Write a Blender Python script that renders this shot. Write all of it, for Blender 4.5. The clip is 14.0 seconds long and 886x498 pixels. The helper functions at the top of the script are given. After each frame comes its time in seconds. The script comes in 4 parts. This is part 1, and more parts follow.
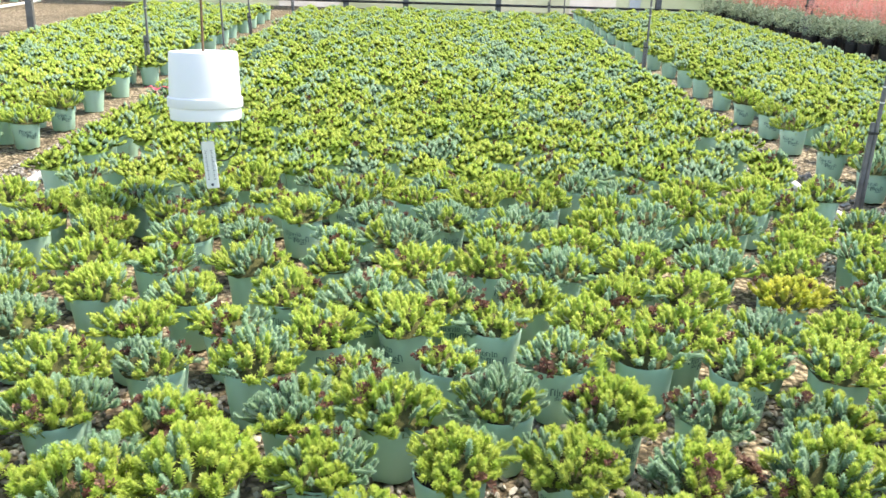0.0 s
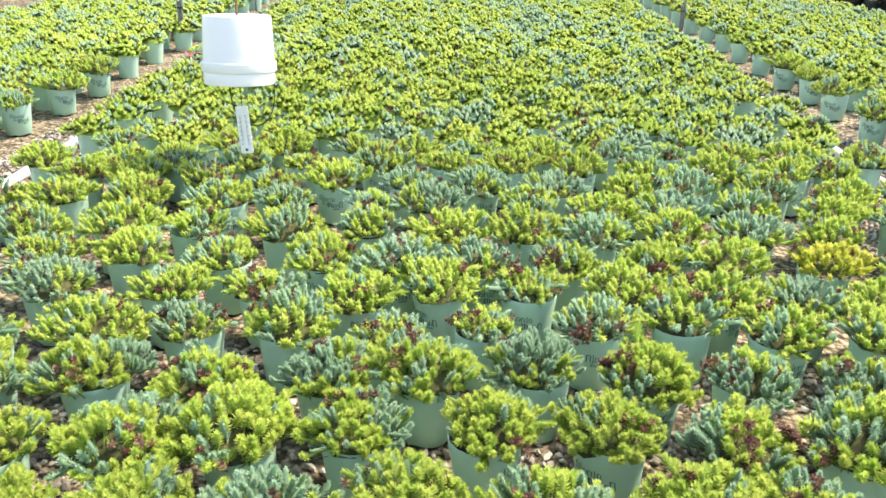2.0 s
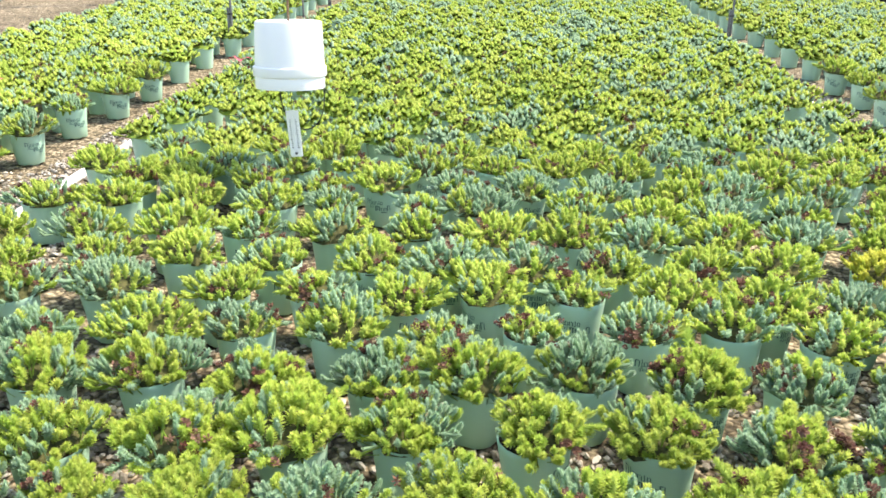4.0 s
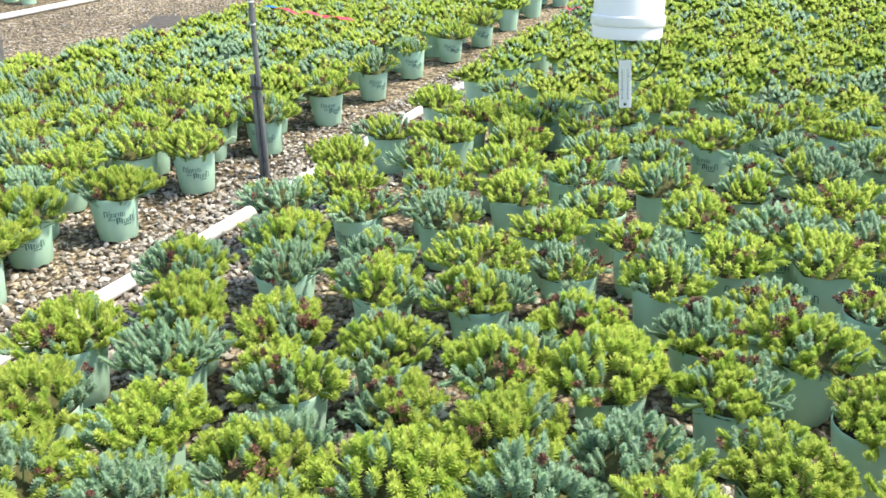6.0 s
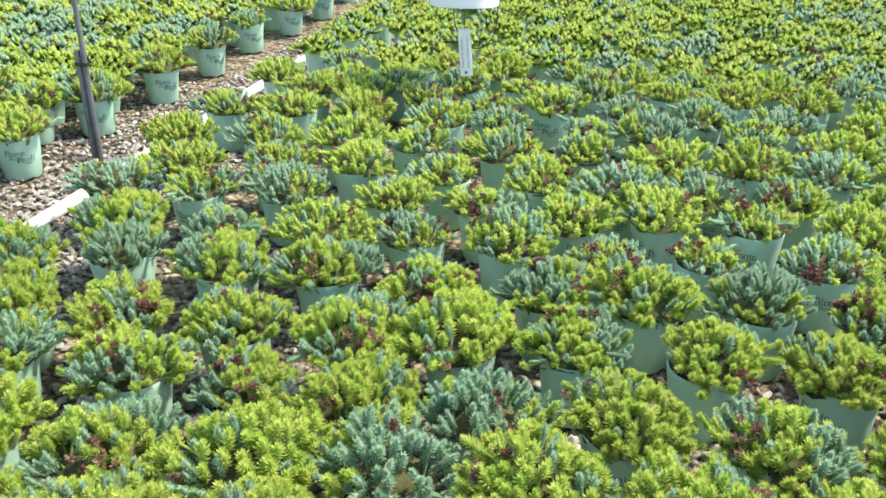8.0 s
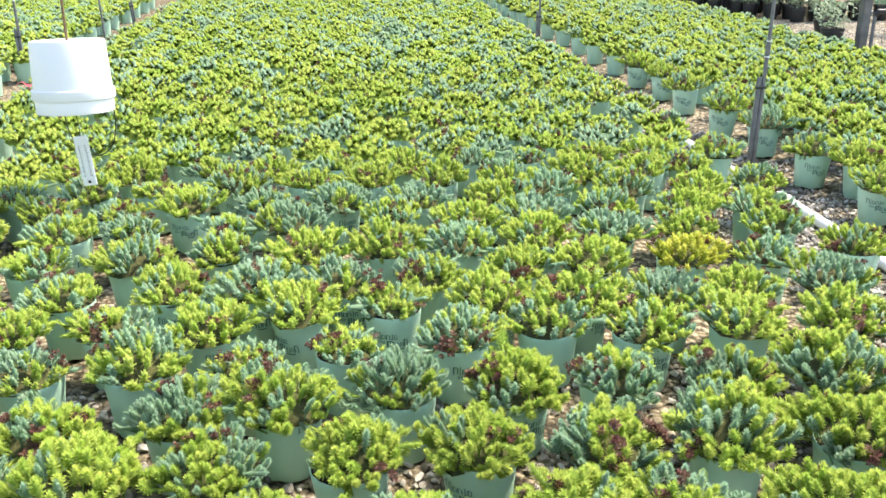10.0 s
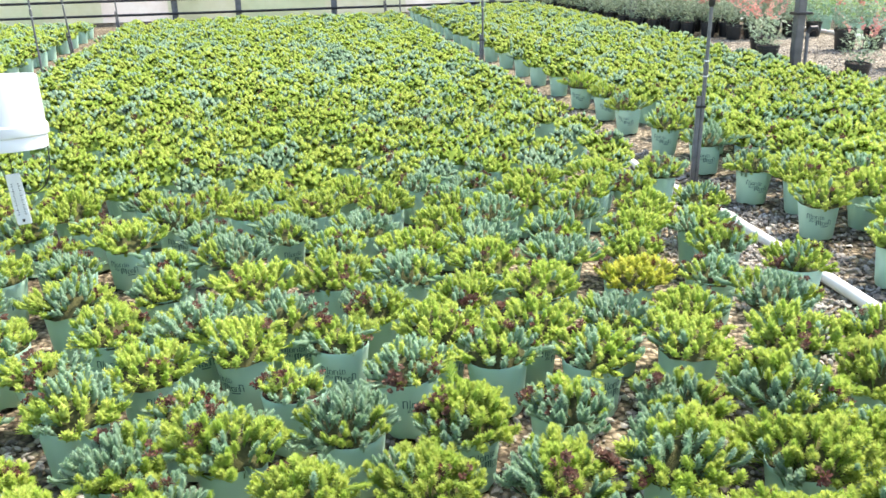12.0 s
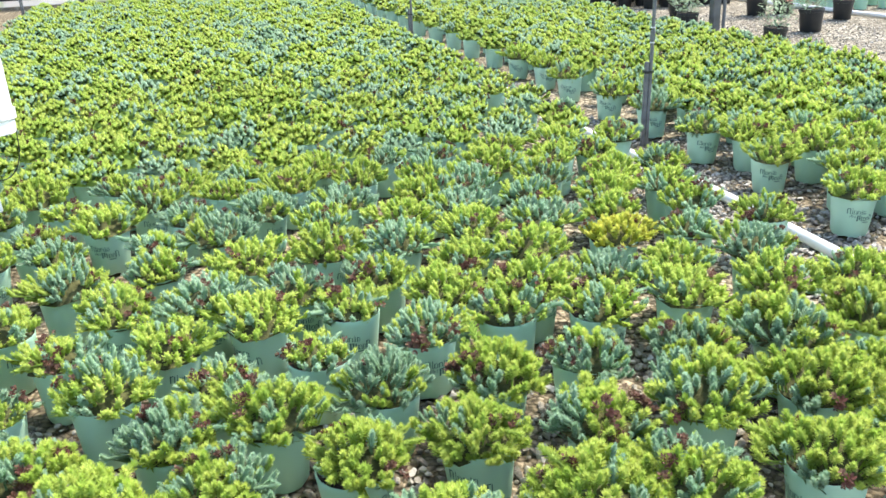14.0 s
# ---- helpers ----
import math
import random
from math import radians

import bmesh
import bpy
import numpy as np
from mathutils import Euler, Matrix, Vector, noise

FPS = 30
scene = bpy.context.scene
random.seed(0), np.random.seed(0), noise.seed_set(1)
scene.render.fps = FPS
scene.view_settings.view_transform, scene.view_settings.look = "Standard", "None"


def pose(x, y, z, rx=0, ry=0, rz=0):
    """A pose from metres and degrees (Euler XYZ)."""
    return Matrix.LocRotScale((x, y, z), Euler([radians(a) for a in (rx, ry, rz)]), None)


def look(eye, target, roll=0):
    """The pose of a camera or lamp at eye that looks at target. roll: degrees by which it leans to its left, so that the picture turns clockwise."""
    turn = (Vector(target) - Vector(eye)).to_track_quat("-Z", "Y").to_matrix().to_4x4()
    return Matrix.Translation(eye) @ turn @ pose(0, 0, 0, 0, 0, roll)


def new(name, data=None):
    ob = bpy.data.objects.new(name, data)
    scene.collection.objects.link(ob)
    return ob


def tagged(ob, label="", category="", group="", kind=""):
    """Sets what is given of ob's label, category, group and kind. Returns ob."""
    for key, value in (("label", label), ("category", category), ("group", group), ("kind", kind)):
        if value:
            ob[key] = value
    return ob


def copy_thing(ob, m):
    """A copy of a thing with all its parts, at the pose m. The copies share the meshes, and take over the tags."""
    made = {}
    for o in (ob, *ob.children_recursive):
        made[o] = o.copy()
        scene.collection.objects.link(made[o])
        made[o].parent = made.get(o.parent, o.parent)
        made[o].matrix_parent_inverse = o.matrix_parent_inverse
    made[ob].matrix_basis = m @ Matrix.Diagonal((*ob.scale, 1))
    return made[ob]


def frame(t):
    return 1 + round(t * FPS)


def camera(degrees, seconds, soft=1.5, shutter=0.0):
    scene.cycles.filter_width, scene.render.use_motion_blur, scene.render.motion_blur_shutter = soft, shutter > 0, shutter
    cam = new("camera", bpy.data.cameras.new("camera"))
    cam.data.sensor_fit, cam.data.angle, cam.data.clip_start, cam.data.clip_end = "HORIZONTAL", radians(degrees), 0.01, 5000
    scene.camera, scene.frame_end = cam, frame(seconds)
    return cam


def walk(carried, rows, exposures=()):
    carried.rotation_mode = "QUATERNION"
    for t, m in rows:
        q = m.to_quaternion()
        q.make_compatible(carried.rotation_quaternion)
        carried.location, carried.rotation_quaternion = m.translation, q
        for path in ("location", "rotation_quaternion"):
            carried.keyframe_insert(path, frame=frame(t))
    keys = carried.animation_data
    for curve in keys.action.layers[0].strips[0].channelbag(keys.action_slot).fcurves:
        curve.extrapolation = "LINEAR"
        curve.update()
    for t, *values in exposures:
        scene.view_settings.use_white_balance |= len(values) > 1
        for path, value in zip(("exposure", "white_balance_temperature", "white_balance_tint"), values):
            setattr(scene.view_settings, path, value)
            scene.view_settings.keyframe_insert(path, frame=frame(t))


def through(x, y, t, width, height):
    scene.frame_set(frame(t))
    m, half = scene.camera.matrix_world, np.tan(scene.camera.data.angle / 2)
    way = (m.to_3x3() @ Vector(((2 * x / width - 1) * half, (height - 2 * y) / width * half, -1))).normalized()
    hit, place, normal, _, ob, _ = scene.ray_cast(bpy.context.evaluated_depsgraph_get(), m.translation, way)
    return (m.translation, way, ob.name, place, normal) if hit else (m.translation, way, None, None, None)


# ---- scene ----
cam = camera(52.6, 14.0, soft=1.6)
EXPO, SKY, SUNPOWER = 1.65, 0.15, 2.65
TONE = [(0.0, 0.07, 7450, 12), (2.0, 0.18, 7600, 13), (4.5, 0.14, 7500, 12), (6.5, -0.15, 7100, 10), (8.0, -0.13, 7000, 10), (9.0, 0.16, 7400, 11), (12.5, 0.12, 7000, 13), (14.0, 0.12, 6850, 10)]
PATH = [
    (0, (0.115, 0.053, 1.309), (0.145, 1.94, 0.646), 1.7),
    (0.5, (0.117, 0.06, 1.304), (0.126, 1.942, 0.63), 1.2),
    (1, (0.117, 0.061, 1.3), (0.111, 1.939, 0.614), 1.1),
    (1.5, (0.112, 0.063, 1.292), (0.09, 1.929, 0.572), 1.2),
    (2, (0.105, 0.066, 1.295), (0.067, 1.927, 0.563), 1.2),
    (2.2, (0.103, 0.064, 1.295), (0.056, 1.928, 0.572), 1.2),
    (4.3, (0.081, 0.045, 1.292), (-0.069, 1.904, 0.57), 0.8),
    (4.5, (0.079, 0.045, 1.289), (-0.089, 1.894, 0.545), 0.9),
    (5, (0.052, 0.05, 1.275), (-0.245, 1.85, 0.456), 0.8),
    (5.5, (0.021, 0.026, 1.276), (-0.52, 1.758, 0.435), -0.1),
    (6, (-0.013, 0.009, 1.27), (-0.756, 1.68, 0.46), -0.9),
    (6.5, (-0.033, 0.004, 1.268), (-0.845, 1.644, 0.462), -1.0),
    (7, (-0.041, 0.007, 1.26), (-0.847, 1.641, 0.436), -1.4),
    (7.5, (-0.026, 0.0, 1.257), (-0.719, 1.68, 0.421), -1.3),
    (8, (0.014, 0.024, 1.251), (-0.423, 1.775, 0.39), 0.2),
    (8.5, (0.078, 0.053, 1.253), (-0.13, 1.854, 0.409), 0.5),
    (9, (0.143, 0.111, 1.256), (0.158, 1.948, 0.465), 0.4),
    (9.1, (0.168, 0.106, 1.263), (0.229, 1.95, 0.491), 0.4),
    (9.2, (0.178, 0.132, 1.262), (0.288, 1.983, 0.512), 0.3),
    (11.3, (0.193, 0.156, 1.281), (0.45, 2.017, 0.596), -0.8),
    (11.5, (0.196, 0.164, 1.279), (0.461, 2.025, 0.595), -0.8),
    (12, (0.212, 0.181, 1.281), (0.538, 2.042, 0.623), -1.3),
    (12.5, (0.215, 0.178, 1.296), (0.588, 2.044, 0.681), -2.1),
    (13, (0.183, 0.177, 1.295), (0.604, 2.031, 0.676), -3.0),
    (13.5, (0.064, 0.176, 1.288), (0.58, 1.986, 0.612), -2.9),
    (14, (-0.073, 0.162, 1.281), (0.436, 1.961, 0.571), -2.1),
]
walk(cam, [(t, look(eye, target, roll)) for t, eye, target, roll in PATH], [(t, EXPO + s, k, g) for t, s, k, g in TONE])

# ---- world and sun ----
SUN = Vector((0.50, 0.24, 0.83)).normalized()
sky_world = bpy.data.worlds.new("sky")
scene.world = sky_world
sky_world.use_nodes = True
wn = sky_world.node_tree.nodes
sky = wn.new("ShaderNodeTexSky")
sky.sky_type, sky.sun_disc = "NISHITA", False
sky.sun_elevation, sky.sun_rotation = math.asin(SUN.z), math.atan2(SUN.x, SUN.y)
sky_world.node_tree.links.new(sky.outputs[0], wn["Background"].inputs[0])
wn["Background"].inputs[1].default_value = SKY
lamp = bpy.data.lights.new("sun", "SUN")
lamp.energy, lamp.angle, lamp.color = SUNPOWER, radians(6.0), (1.0, 0.96, 0.89)
sun = new("sun", lamp)
sun.matrix_world = look(SUN * 30, (0, 0, 0))


# ---- materials ----
def material(name, rough=0.6, metal=0.0, spec=0.5):
    m = bpy.data.materials.new(name)
    m.use_nodes = True
    b = m.node_tree.nodes["Principled BSDF"]
    b.inputs["Roughness"].default_value, b.inputs["Metallic"].default_value = rough, metal
    b.inputs["Specular IOR Level"].default_value = spec
    return m, m.node_tree.nodes, m.node_tree.links, b


def noise_node(n, l, scale, detail=3.0, rough=0.55, obj=True):
    t = n.new("ShaderNodeTexNoise")
    t.inputs["Scale"].default_value, t.inputs["Detail"].default_value, t.inputs["Roughness"].default_value = scale, detail, rough
    if obj:
        c = n.new("ShaderNodeTexCoord")
        l.new(c.outputs["Object"], t.inputs["Vector"])
    return t


def ramp(n, l, src, stops):
    r = n.new("ShaderNodeValToRGB")
    e = r.color_ramp.elements
    while len(e) < len(stops):
        e.new(0.5)
    for k, (p, c) in enumerate(stops):
        e[k].position, e[k].color = p, (*c, 1)
    l.new(src, r.inputs[0])
    return r.outputs[0]


def mixc(n, l, fac, a, b, mode="MIX"):
    m = n.new("ShaderNodeMix")
    m.data_type, m.blend_type = "RGBA", mode
    for sock, v in ((m.inputs[0], fac), (m.inputs[6], a), (m.inputs[7], b)):
        if isinstance(v, (int, float)):
            sock.default_value = v
        elif isinstance(v, tuple):
            sock.default_value = (*v, 1)
        else:
            l.new(v, sock)
    return m.outputs[2]


def bump(n, l, b, height, strength=0.3, dist=0.002):
    k = n.new("ShaderNodeBump")
    k.inputs["Strength"].default_value, k.inputs["Distance"].default_value = strength, dist
    l.new(height, k.inputs["Height"])
    l.new(k.outputs[0], b.inputs["Normal"])


def simple(name, c1, c2, scale=20.0, rough=0.6, metal=0.0, bumps=0.15, spec=0.5, dist=0.002):
    m, n, l, b = material(name, rough, metal, spec)
    t = noise_node(n, l, scale, 4)
    l.new(ramp(n, l, t.outputs[0], [(0.3, c1), (0.7, c2)]), b.inputs["Base Color"])
    t2 = noise_node(n, l, scale * 6, 3)
    bump(n, l, b, t2.outputs[0], bumps, dist)
    return m


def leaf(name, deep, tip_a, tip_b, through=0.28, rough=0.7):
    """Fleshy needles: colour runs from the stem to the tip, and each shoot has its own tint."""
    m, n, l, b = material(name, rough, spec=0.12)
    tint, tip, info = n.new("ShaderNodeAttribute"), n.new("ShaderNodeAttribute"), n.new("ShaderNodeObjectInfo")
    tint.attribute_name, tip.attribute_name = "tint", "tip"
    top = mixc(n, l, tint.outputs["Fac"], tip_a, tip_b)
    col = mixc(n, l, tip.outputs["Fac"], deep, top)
    hue = n.new("ShaderNodeHueSaturation")
    mp = n.new("ShaderNodeMapRange")
    l.new(info.outputs["Random"], mp.inputs[0])
    mp.inputs[3].default_value, mp.inputs[4].default_value = 0.93, 1.08
    l.new(mp.outputs[0], hue.inputs["Value"])
    l.new(col, hue.inputs["Color"])
    l.new(hue.outputs[0], b.inputs["Base Color"])
    tr, mx = n.new("ShaderNodeBsdfTranslucent"), n.new("ShaderNodeMixShader")
    l.new(hue.outputs[0], tr.inputs[0])
    mx.inputs[0].default_value = through
    l.new(b.outputs[0], mx.inputs[1]), l.new(tr.outputs[0], mx.inputs[2])
    l.new(mx.outputs[0], n["Material Output"].inputs[0])
    return m


# deep of GOLD and BLUE also stands in for shade between the shoots
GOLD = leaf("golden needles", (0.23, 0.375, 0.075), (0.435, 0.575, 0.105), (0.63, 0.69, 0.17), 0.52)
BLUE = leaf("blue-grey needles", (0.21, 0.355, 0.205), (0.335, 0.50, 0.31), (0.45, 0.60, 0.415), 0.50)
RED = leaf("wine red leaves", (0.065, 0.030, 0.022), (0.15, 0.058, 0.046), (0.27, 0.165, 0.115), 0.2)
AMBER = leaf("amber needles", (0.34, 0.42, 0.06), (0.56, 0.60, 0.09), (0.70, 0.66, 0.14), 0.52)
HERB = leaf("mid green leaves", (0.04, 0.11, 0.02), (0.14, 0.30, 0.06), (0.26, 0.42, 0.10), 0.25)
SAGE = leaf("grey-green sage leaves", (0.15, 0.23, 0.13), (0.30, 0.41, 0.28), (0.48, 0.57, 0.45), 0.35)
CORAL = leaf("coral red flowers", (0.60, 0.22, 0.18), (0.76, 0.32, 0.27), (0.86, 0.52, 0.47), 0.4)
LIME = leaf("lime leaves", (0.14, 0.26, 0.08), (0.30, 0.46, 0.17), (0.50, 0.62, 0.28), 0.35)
SOIL = simple("damp potting bark", (0.02, 0.014, 0.010), (0.075, 0.05, 0.035), 90, 0.95, 0, 0.9, 0.2, 0.004)
# UNDER is kept dark so the gaps in a mound read as shade
UNDER = simple("old stems with gap shade", (0.05, 0.055, 0.022), (0.11, 0.11, 0.042), 60, 0.9, 0, 0.8, 0.2, 0.005)
BLACKPOT = simple("black pot plastic", (0.008, 0.008, 0.009), (0.018, 0.018, 0.018), 15, 0.5, 0, 0.1)
INK = simple("dark green ink", (0.045, 0.13, 0.11), (0.07, 0.17, 0.14), 40, 0.5, 0, 0.0)
PVC = simple("white pvc pipe", (0.72, 0.71, 0.67), (0.84, 0.83, 0.80), 6, 0.4, 0, 0.05)
BUCKETMAT = simple("white bucket plastic", (0.74, 0.75, 0.76), (0.80, 0.80, 0.80), 4, 0.4, 0, 0.03)
GREYPIPE = simple("weathered grey pipe", (0.10, 0.105, 0.11), (0.19, 0.19, 0.19), 18, 0.55, 0.2, 0.2)
STEEL = simple("grey galvanised steel", (0.10, 0.105, 0.10), (0.18, 0.18, 0.175), 9, 0.55, 0.3, 0.15)
BLACKPIPE = simple("black steel pipe", (0.012, 0.013, 0.013), (0.03, 0.03, 0.03), 12, 0.5, 0.1, 0.1)
DARKPLASTIC = simple("dark sprinkler plastic", (0.012, 0.012, 0.012), (0.03, 0.03, 0.03), 30, 0.5, 0, 0.1)
PINK = simple("pink flagging tape", (0.80, 0.09, 0.16), (0.90, 0.16, 0.24), 14, 0.45, 0, 0.1)
BLUETAPE = simple("blue flagging tape", (0.04, 0.25, 0.60), (0.06, 0.32, 0.70), 14, 0.45, 0, 0.1)
ROPE = simple("brown rope", (0.10, 0.06, 0.03), (0.20, 0.13, 0.07), 120, 0.9, 0, 0.6)
DIAL = simple("thermometer face", (0.74, 0.74, 0.71), (0.80, 0.80, 0.78), 12, 0.45, 0, 0.03)
MARK = simple("black print", (0.015, 0.015, 0.015), (0.03, 0.03, 0.03), 30, 0.5, 0, 0.0)
WET = simple("wet silt", (0.05, 0.043, 0.034), (0.11, 0.096, 0.076), 14, 0.6, 0, 0.15, 0.2)


def pot_material():
    m, n, l, b = material("mint green pot plastic", 0.42, 0, 0.5)
    info = n.new("ShaderNodeObjectInfo")
    t = noise_node(n, l, 16, 5, 0.65)
    clean = mixc(n, l, info.outputs["Random"], (0.38, 0.61, 0.45), (0.45, 0.68, 0.52))
    dust = ramp(n, l, t.outputs[0], [(0.5, (0, 0, 0)), (0.8, (0.32, 0.32, 0.32))])
    l.new(mixc(n, l, dust, clean, (0.45, 0.57, 0.43)), b.inputs["Base Color"])
    t2 = noise_node(n, l, 300, 2)
    bump(n, l, b, t2.outputs[0], 0.12, 0.0008)
    tr, mx = n.new("ShaderNodeBsdfTranslucent"), n.new("ShaderNodeMixShader")
    l.new(clean, tr.inputs[0])
    mx.inputs[0].default_value = 0.10
    l.new(b.outputs[0], mx.inputs[1]), l.new(tr.outputs[0], mx.inputs[2])
    l.new(mx.outputs[0], n["Material Output"].inputs[0])
    return m


def gravel_material():
    """Crushed stone: small pebbles with dark joints, patches of damp and dust."""
    m, n, l, b = material("crushed gravel", 0.9, 0, 0.25)
    c = n.new("ShaderNodeTexCoord")
    warp = noise_node(n, l, 30, 2)
    vec = mixc(n, l, 0.03, c.outputs["Object"], warp.outputs["Color"], "ADD")
    v = n.new("ShaderNodeTexVoronoi")
    v.inputs["Scale"].default_value = 42
    l.new(vec, v.inputs["Vector"])
    bw = n.new("ShaderNodeSeparateColor")
    l.new(v.outputs["Color"], bw.inputs[0])
    stone = ramp(n, l, bw.outputs[0], [(0.0, (0.075, 0.066, 0.048)), (0.35, (0.165, 0.140, 0.098)), (0.7, (0.27, 0.235, 0.172)), (1.0, (0.42, 0.375, 0.29))])
    joint = ramp(n, l, v.outputs["Distance"], [(0.35, (1, 1, 1)), (0.75, (0.26, 0.25, 0.235))])
    col = mixc(n, l, 1.0, stone, joint, "MULTIPLY")
    big = noise_node(n, l, 0.9, 4, 0.6)
    patch = ramp(n, l, big.outputs[0], [(0.35, (0.62, 0.60, 0.57)), (0.6, (1.0, 1.0, 1.0))])
    sep, dry = n.new("ShaderNodeSeparateXYZ"), n.new("ShaderNodeMapRange")
    l.new(c.outputs["Object"], sep.inputs[0])
    l.new(sep.outputs[0], dry.inputs[0])
    dry.inputs[1].default_value, dry.inputs[2].default_value = 2.0, 5.0
    tone = mixc(n, l, dry.outputs[0], (1.45, 1.38, 1.28), (1.75, 1.80, 1.88))
    l.new(mixc(n, l, 1.0, mixc(n, l, 1.0, col, patch, "MULTIPLY"), tone, "MULTIPLY"), b.inputs["Base Color"])
    inv = n.new("ShaderNodeMath")
    inv.operation = "SUBTRACT"
    inv.inputs[0].default_value = 1.0
    l.new(v.outputs["Distance"], inv.inputs[1])
    bump(n, l, b, inv.outputs[0], 1.0, 0.018)
    return m


def stone_material():
    m, n, l, b = material("gravel stone", 0.85, 0, 0.3)
    geo, info = n.new("ShaderNodeNewGeometry"), n.new("ShaderNodeObjectInfo")
    both = n.new("ShaderNodeMath")
    both.operation = "ADD"
    l.new(geo.outputs["Random Per Island"], both.inputs[0]), l.new(info.outputs["Random"], both.inputs[1])
    fr = n.new("ShaderNodeMath")
    fr.operation = "FRACT"
    l.new(both.outputs[0], fr.inputs[0])
    base = ramp(n, l, fr.outputs[0], [(0.0, (0.115, 0.107, 0.092)), (0.3, (0.25, 0.226, 0.185)), (0.6, (0.36, 0.333, 0.285)), (0.85, (0.46, 0.435, 0.38)), (1.0, (0.58, 0.56, 0.51))])
    t = noise_node(n, l, 160, 4, 0.6)
    grain = ramp(n, l, t.outputs[0], [(0.3, (0.72, 0.70, 0.68)), (0.7, (1.05, 1.05, 1.05))])
    l.new(mixc(n, l, 1.0, base, grain, "MULTIPLY"), b.inputs["Base Color"])
    bump(n, l, b, t.outputs[0], 0.5, 0.003)
    return m


def wall_material(name, dark, mid, light):
    m, n, l, b = material(name, 0.45, 0, 0.4)
    t = noise_node(n, l, 0.7, 4, 0.6)
    col = ramp(n, l, t.outputs[0], [(0.3, dark), (0.5, mid), (0.7, light)])
    t2 = noise_node(n, l, 6, 5, 0.7)
    dirt = ramp(n, l, t2.outputs[0], [(0.35, (0.76, 0.73, 0.64)), (0.6, (1, 1, 1))])
    l.new(mixc(n, l, 1.0, col, dirt, "MULTIPLY"), b.inputs["Base Color"])
    tr, mx = n.new("ShaderNodeBsdfTranslucent"), n.new("ShaderNodeMixShader")
    l.new(col, tr.inputs[0])
    mx.inputs[0].default_value = 0.72
    l.new(b.outputs[0], mx.inputs[1]), l.new(tr.outputs[0], mx.inputs[2])
    l.new(mx.outputs[0], n["Material Output"].inputs[0])
    return m


SHEETS = [
    wall_material("milky sheet", (0.60, 0.63, 0.50), (0.72, 0.73, 0.62), (0.79, 0.78, 0.71)),
    wall_material("white sheet", (0.74, 0.68, 0.64), (0.84, 0.81, 0.78), (0.88, 0.86, 0.84)),
    wall_material("pale green sheet", (0.56, 0.62, 0.48), (0.66, 0.70, 0.57), (0.74, 0.76, 0.65)),
]
POT, GRAVEL, STONE = pot_material(), gravel_material(), stone_material()


# ---- mesh helpers ----
def part(name, mesh, parent=None, label="", m=None):
    ob = new(name, mesh)
    if parent is not None:
        ob.parent = parent
    if m is not None:
        ob.matrix_basis = m
    return tagged(ob, label) if label else ob


def from_bm(name, bm, mats, smooth=True):
    me = bpy.data.meshes.new(name)
    bm.to_mesh(me)
    bm.free()
    for k in mats if isinstance(mats, (list, tuple)) else [mats]:
        me.materials.append(k)
    if smooth:
        me.polygons.foreach_set("use_smooth", [True] * len(me.polygons))
        me.set_sharp_from_angle(angle=radians(42))
    return me


def from_np(name, v, f, mats, slot=None, tip=None, tint=None, smooth=True, soft=0.0):
    """A mesh of triangles from arrays, with its material slots and leaf attributes."""
    me = bpy.data.meshes.new(name)
    me.vertices.add(len(v)), me.loops.add(len(f) * 3), me.polygons.add(len(f))
    me.vertices.foreach_set("co", np.ascontiguousarray(v, np.float32).ravel())
    me.loops.foreach_set("vertex_index", np.ascontiguousarray(f, np.int32).ravel())
    me.polygons.foreach_set("loop_start", np.arange(0, len(f) * 3, 3, dtype=np.int32))
    if slot is not None:
        me.polygons.foreach_set("material_index", np.ascontiguousarray(slot, np.int32))
    me.polygons.foreach_set("use_smooth", np.full(len(f), smooth))
    for key, data in (("tip", tip), ("tint", tint)):
        if data is not None:
            me.attributes.new(key, "FLOAT", "POINT").data.foreach_set("value", np.ascontiguousarray(data, np.float32))
    for k in mats:
        me.materials.append(k)
    me.update(calc_edges=True)
    me.validate()
    if soft:
        nrm = np.zeros((len(v), 3), np.float32)
        me.vertices.foreach_get("normal", nrm.ravel())
        nrm = np.array([p.vector for p in me.vertex_normals]) if not nrm.any() else nrm
        w = np.full((len(v), 1), soft)
        w[f[np.asarray(slot) > 3].ravel()] = 0.0
        nrm = nrm * (1 - w) + np.array([0, 0, 1.0]) * w
        nrm /= np.linalg.norm(nrm, axis=1)[:, None] + 1e-6
        me.normals_split_custom_set_from_vertices(nrm.tolist())
    return me


def lathe(bm, profile, seg, close_top=False, close_bottom=False, wobble=0.0):
    """Turns a profile of (radius, height) round z."""
    rings = []
    for r, z in profile:
        rings.append([bm.verts.new(((r + wobble * math.sin(3 * a + 9 * z)) * math.cos(a), (r + wobble * math.sin(3 * a + 9 * z)) * math.sin(a), z)) for a in (2 * math.pi * k / seg for k in range(seg))])
    for lo, hi in zip(rings, rings[1:]):
        for k in range(seg):
            bm.faces.new((lo[k], lo[(k + 1) % seg], hi[(k + 1) % seg], hi[k]))
    if close_top:
        bm.faces.new(rings[-1])
    if close_bottom:
        bm.faces.new(list(reversed(rings[0])))
    return rings


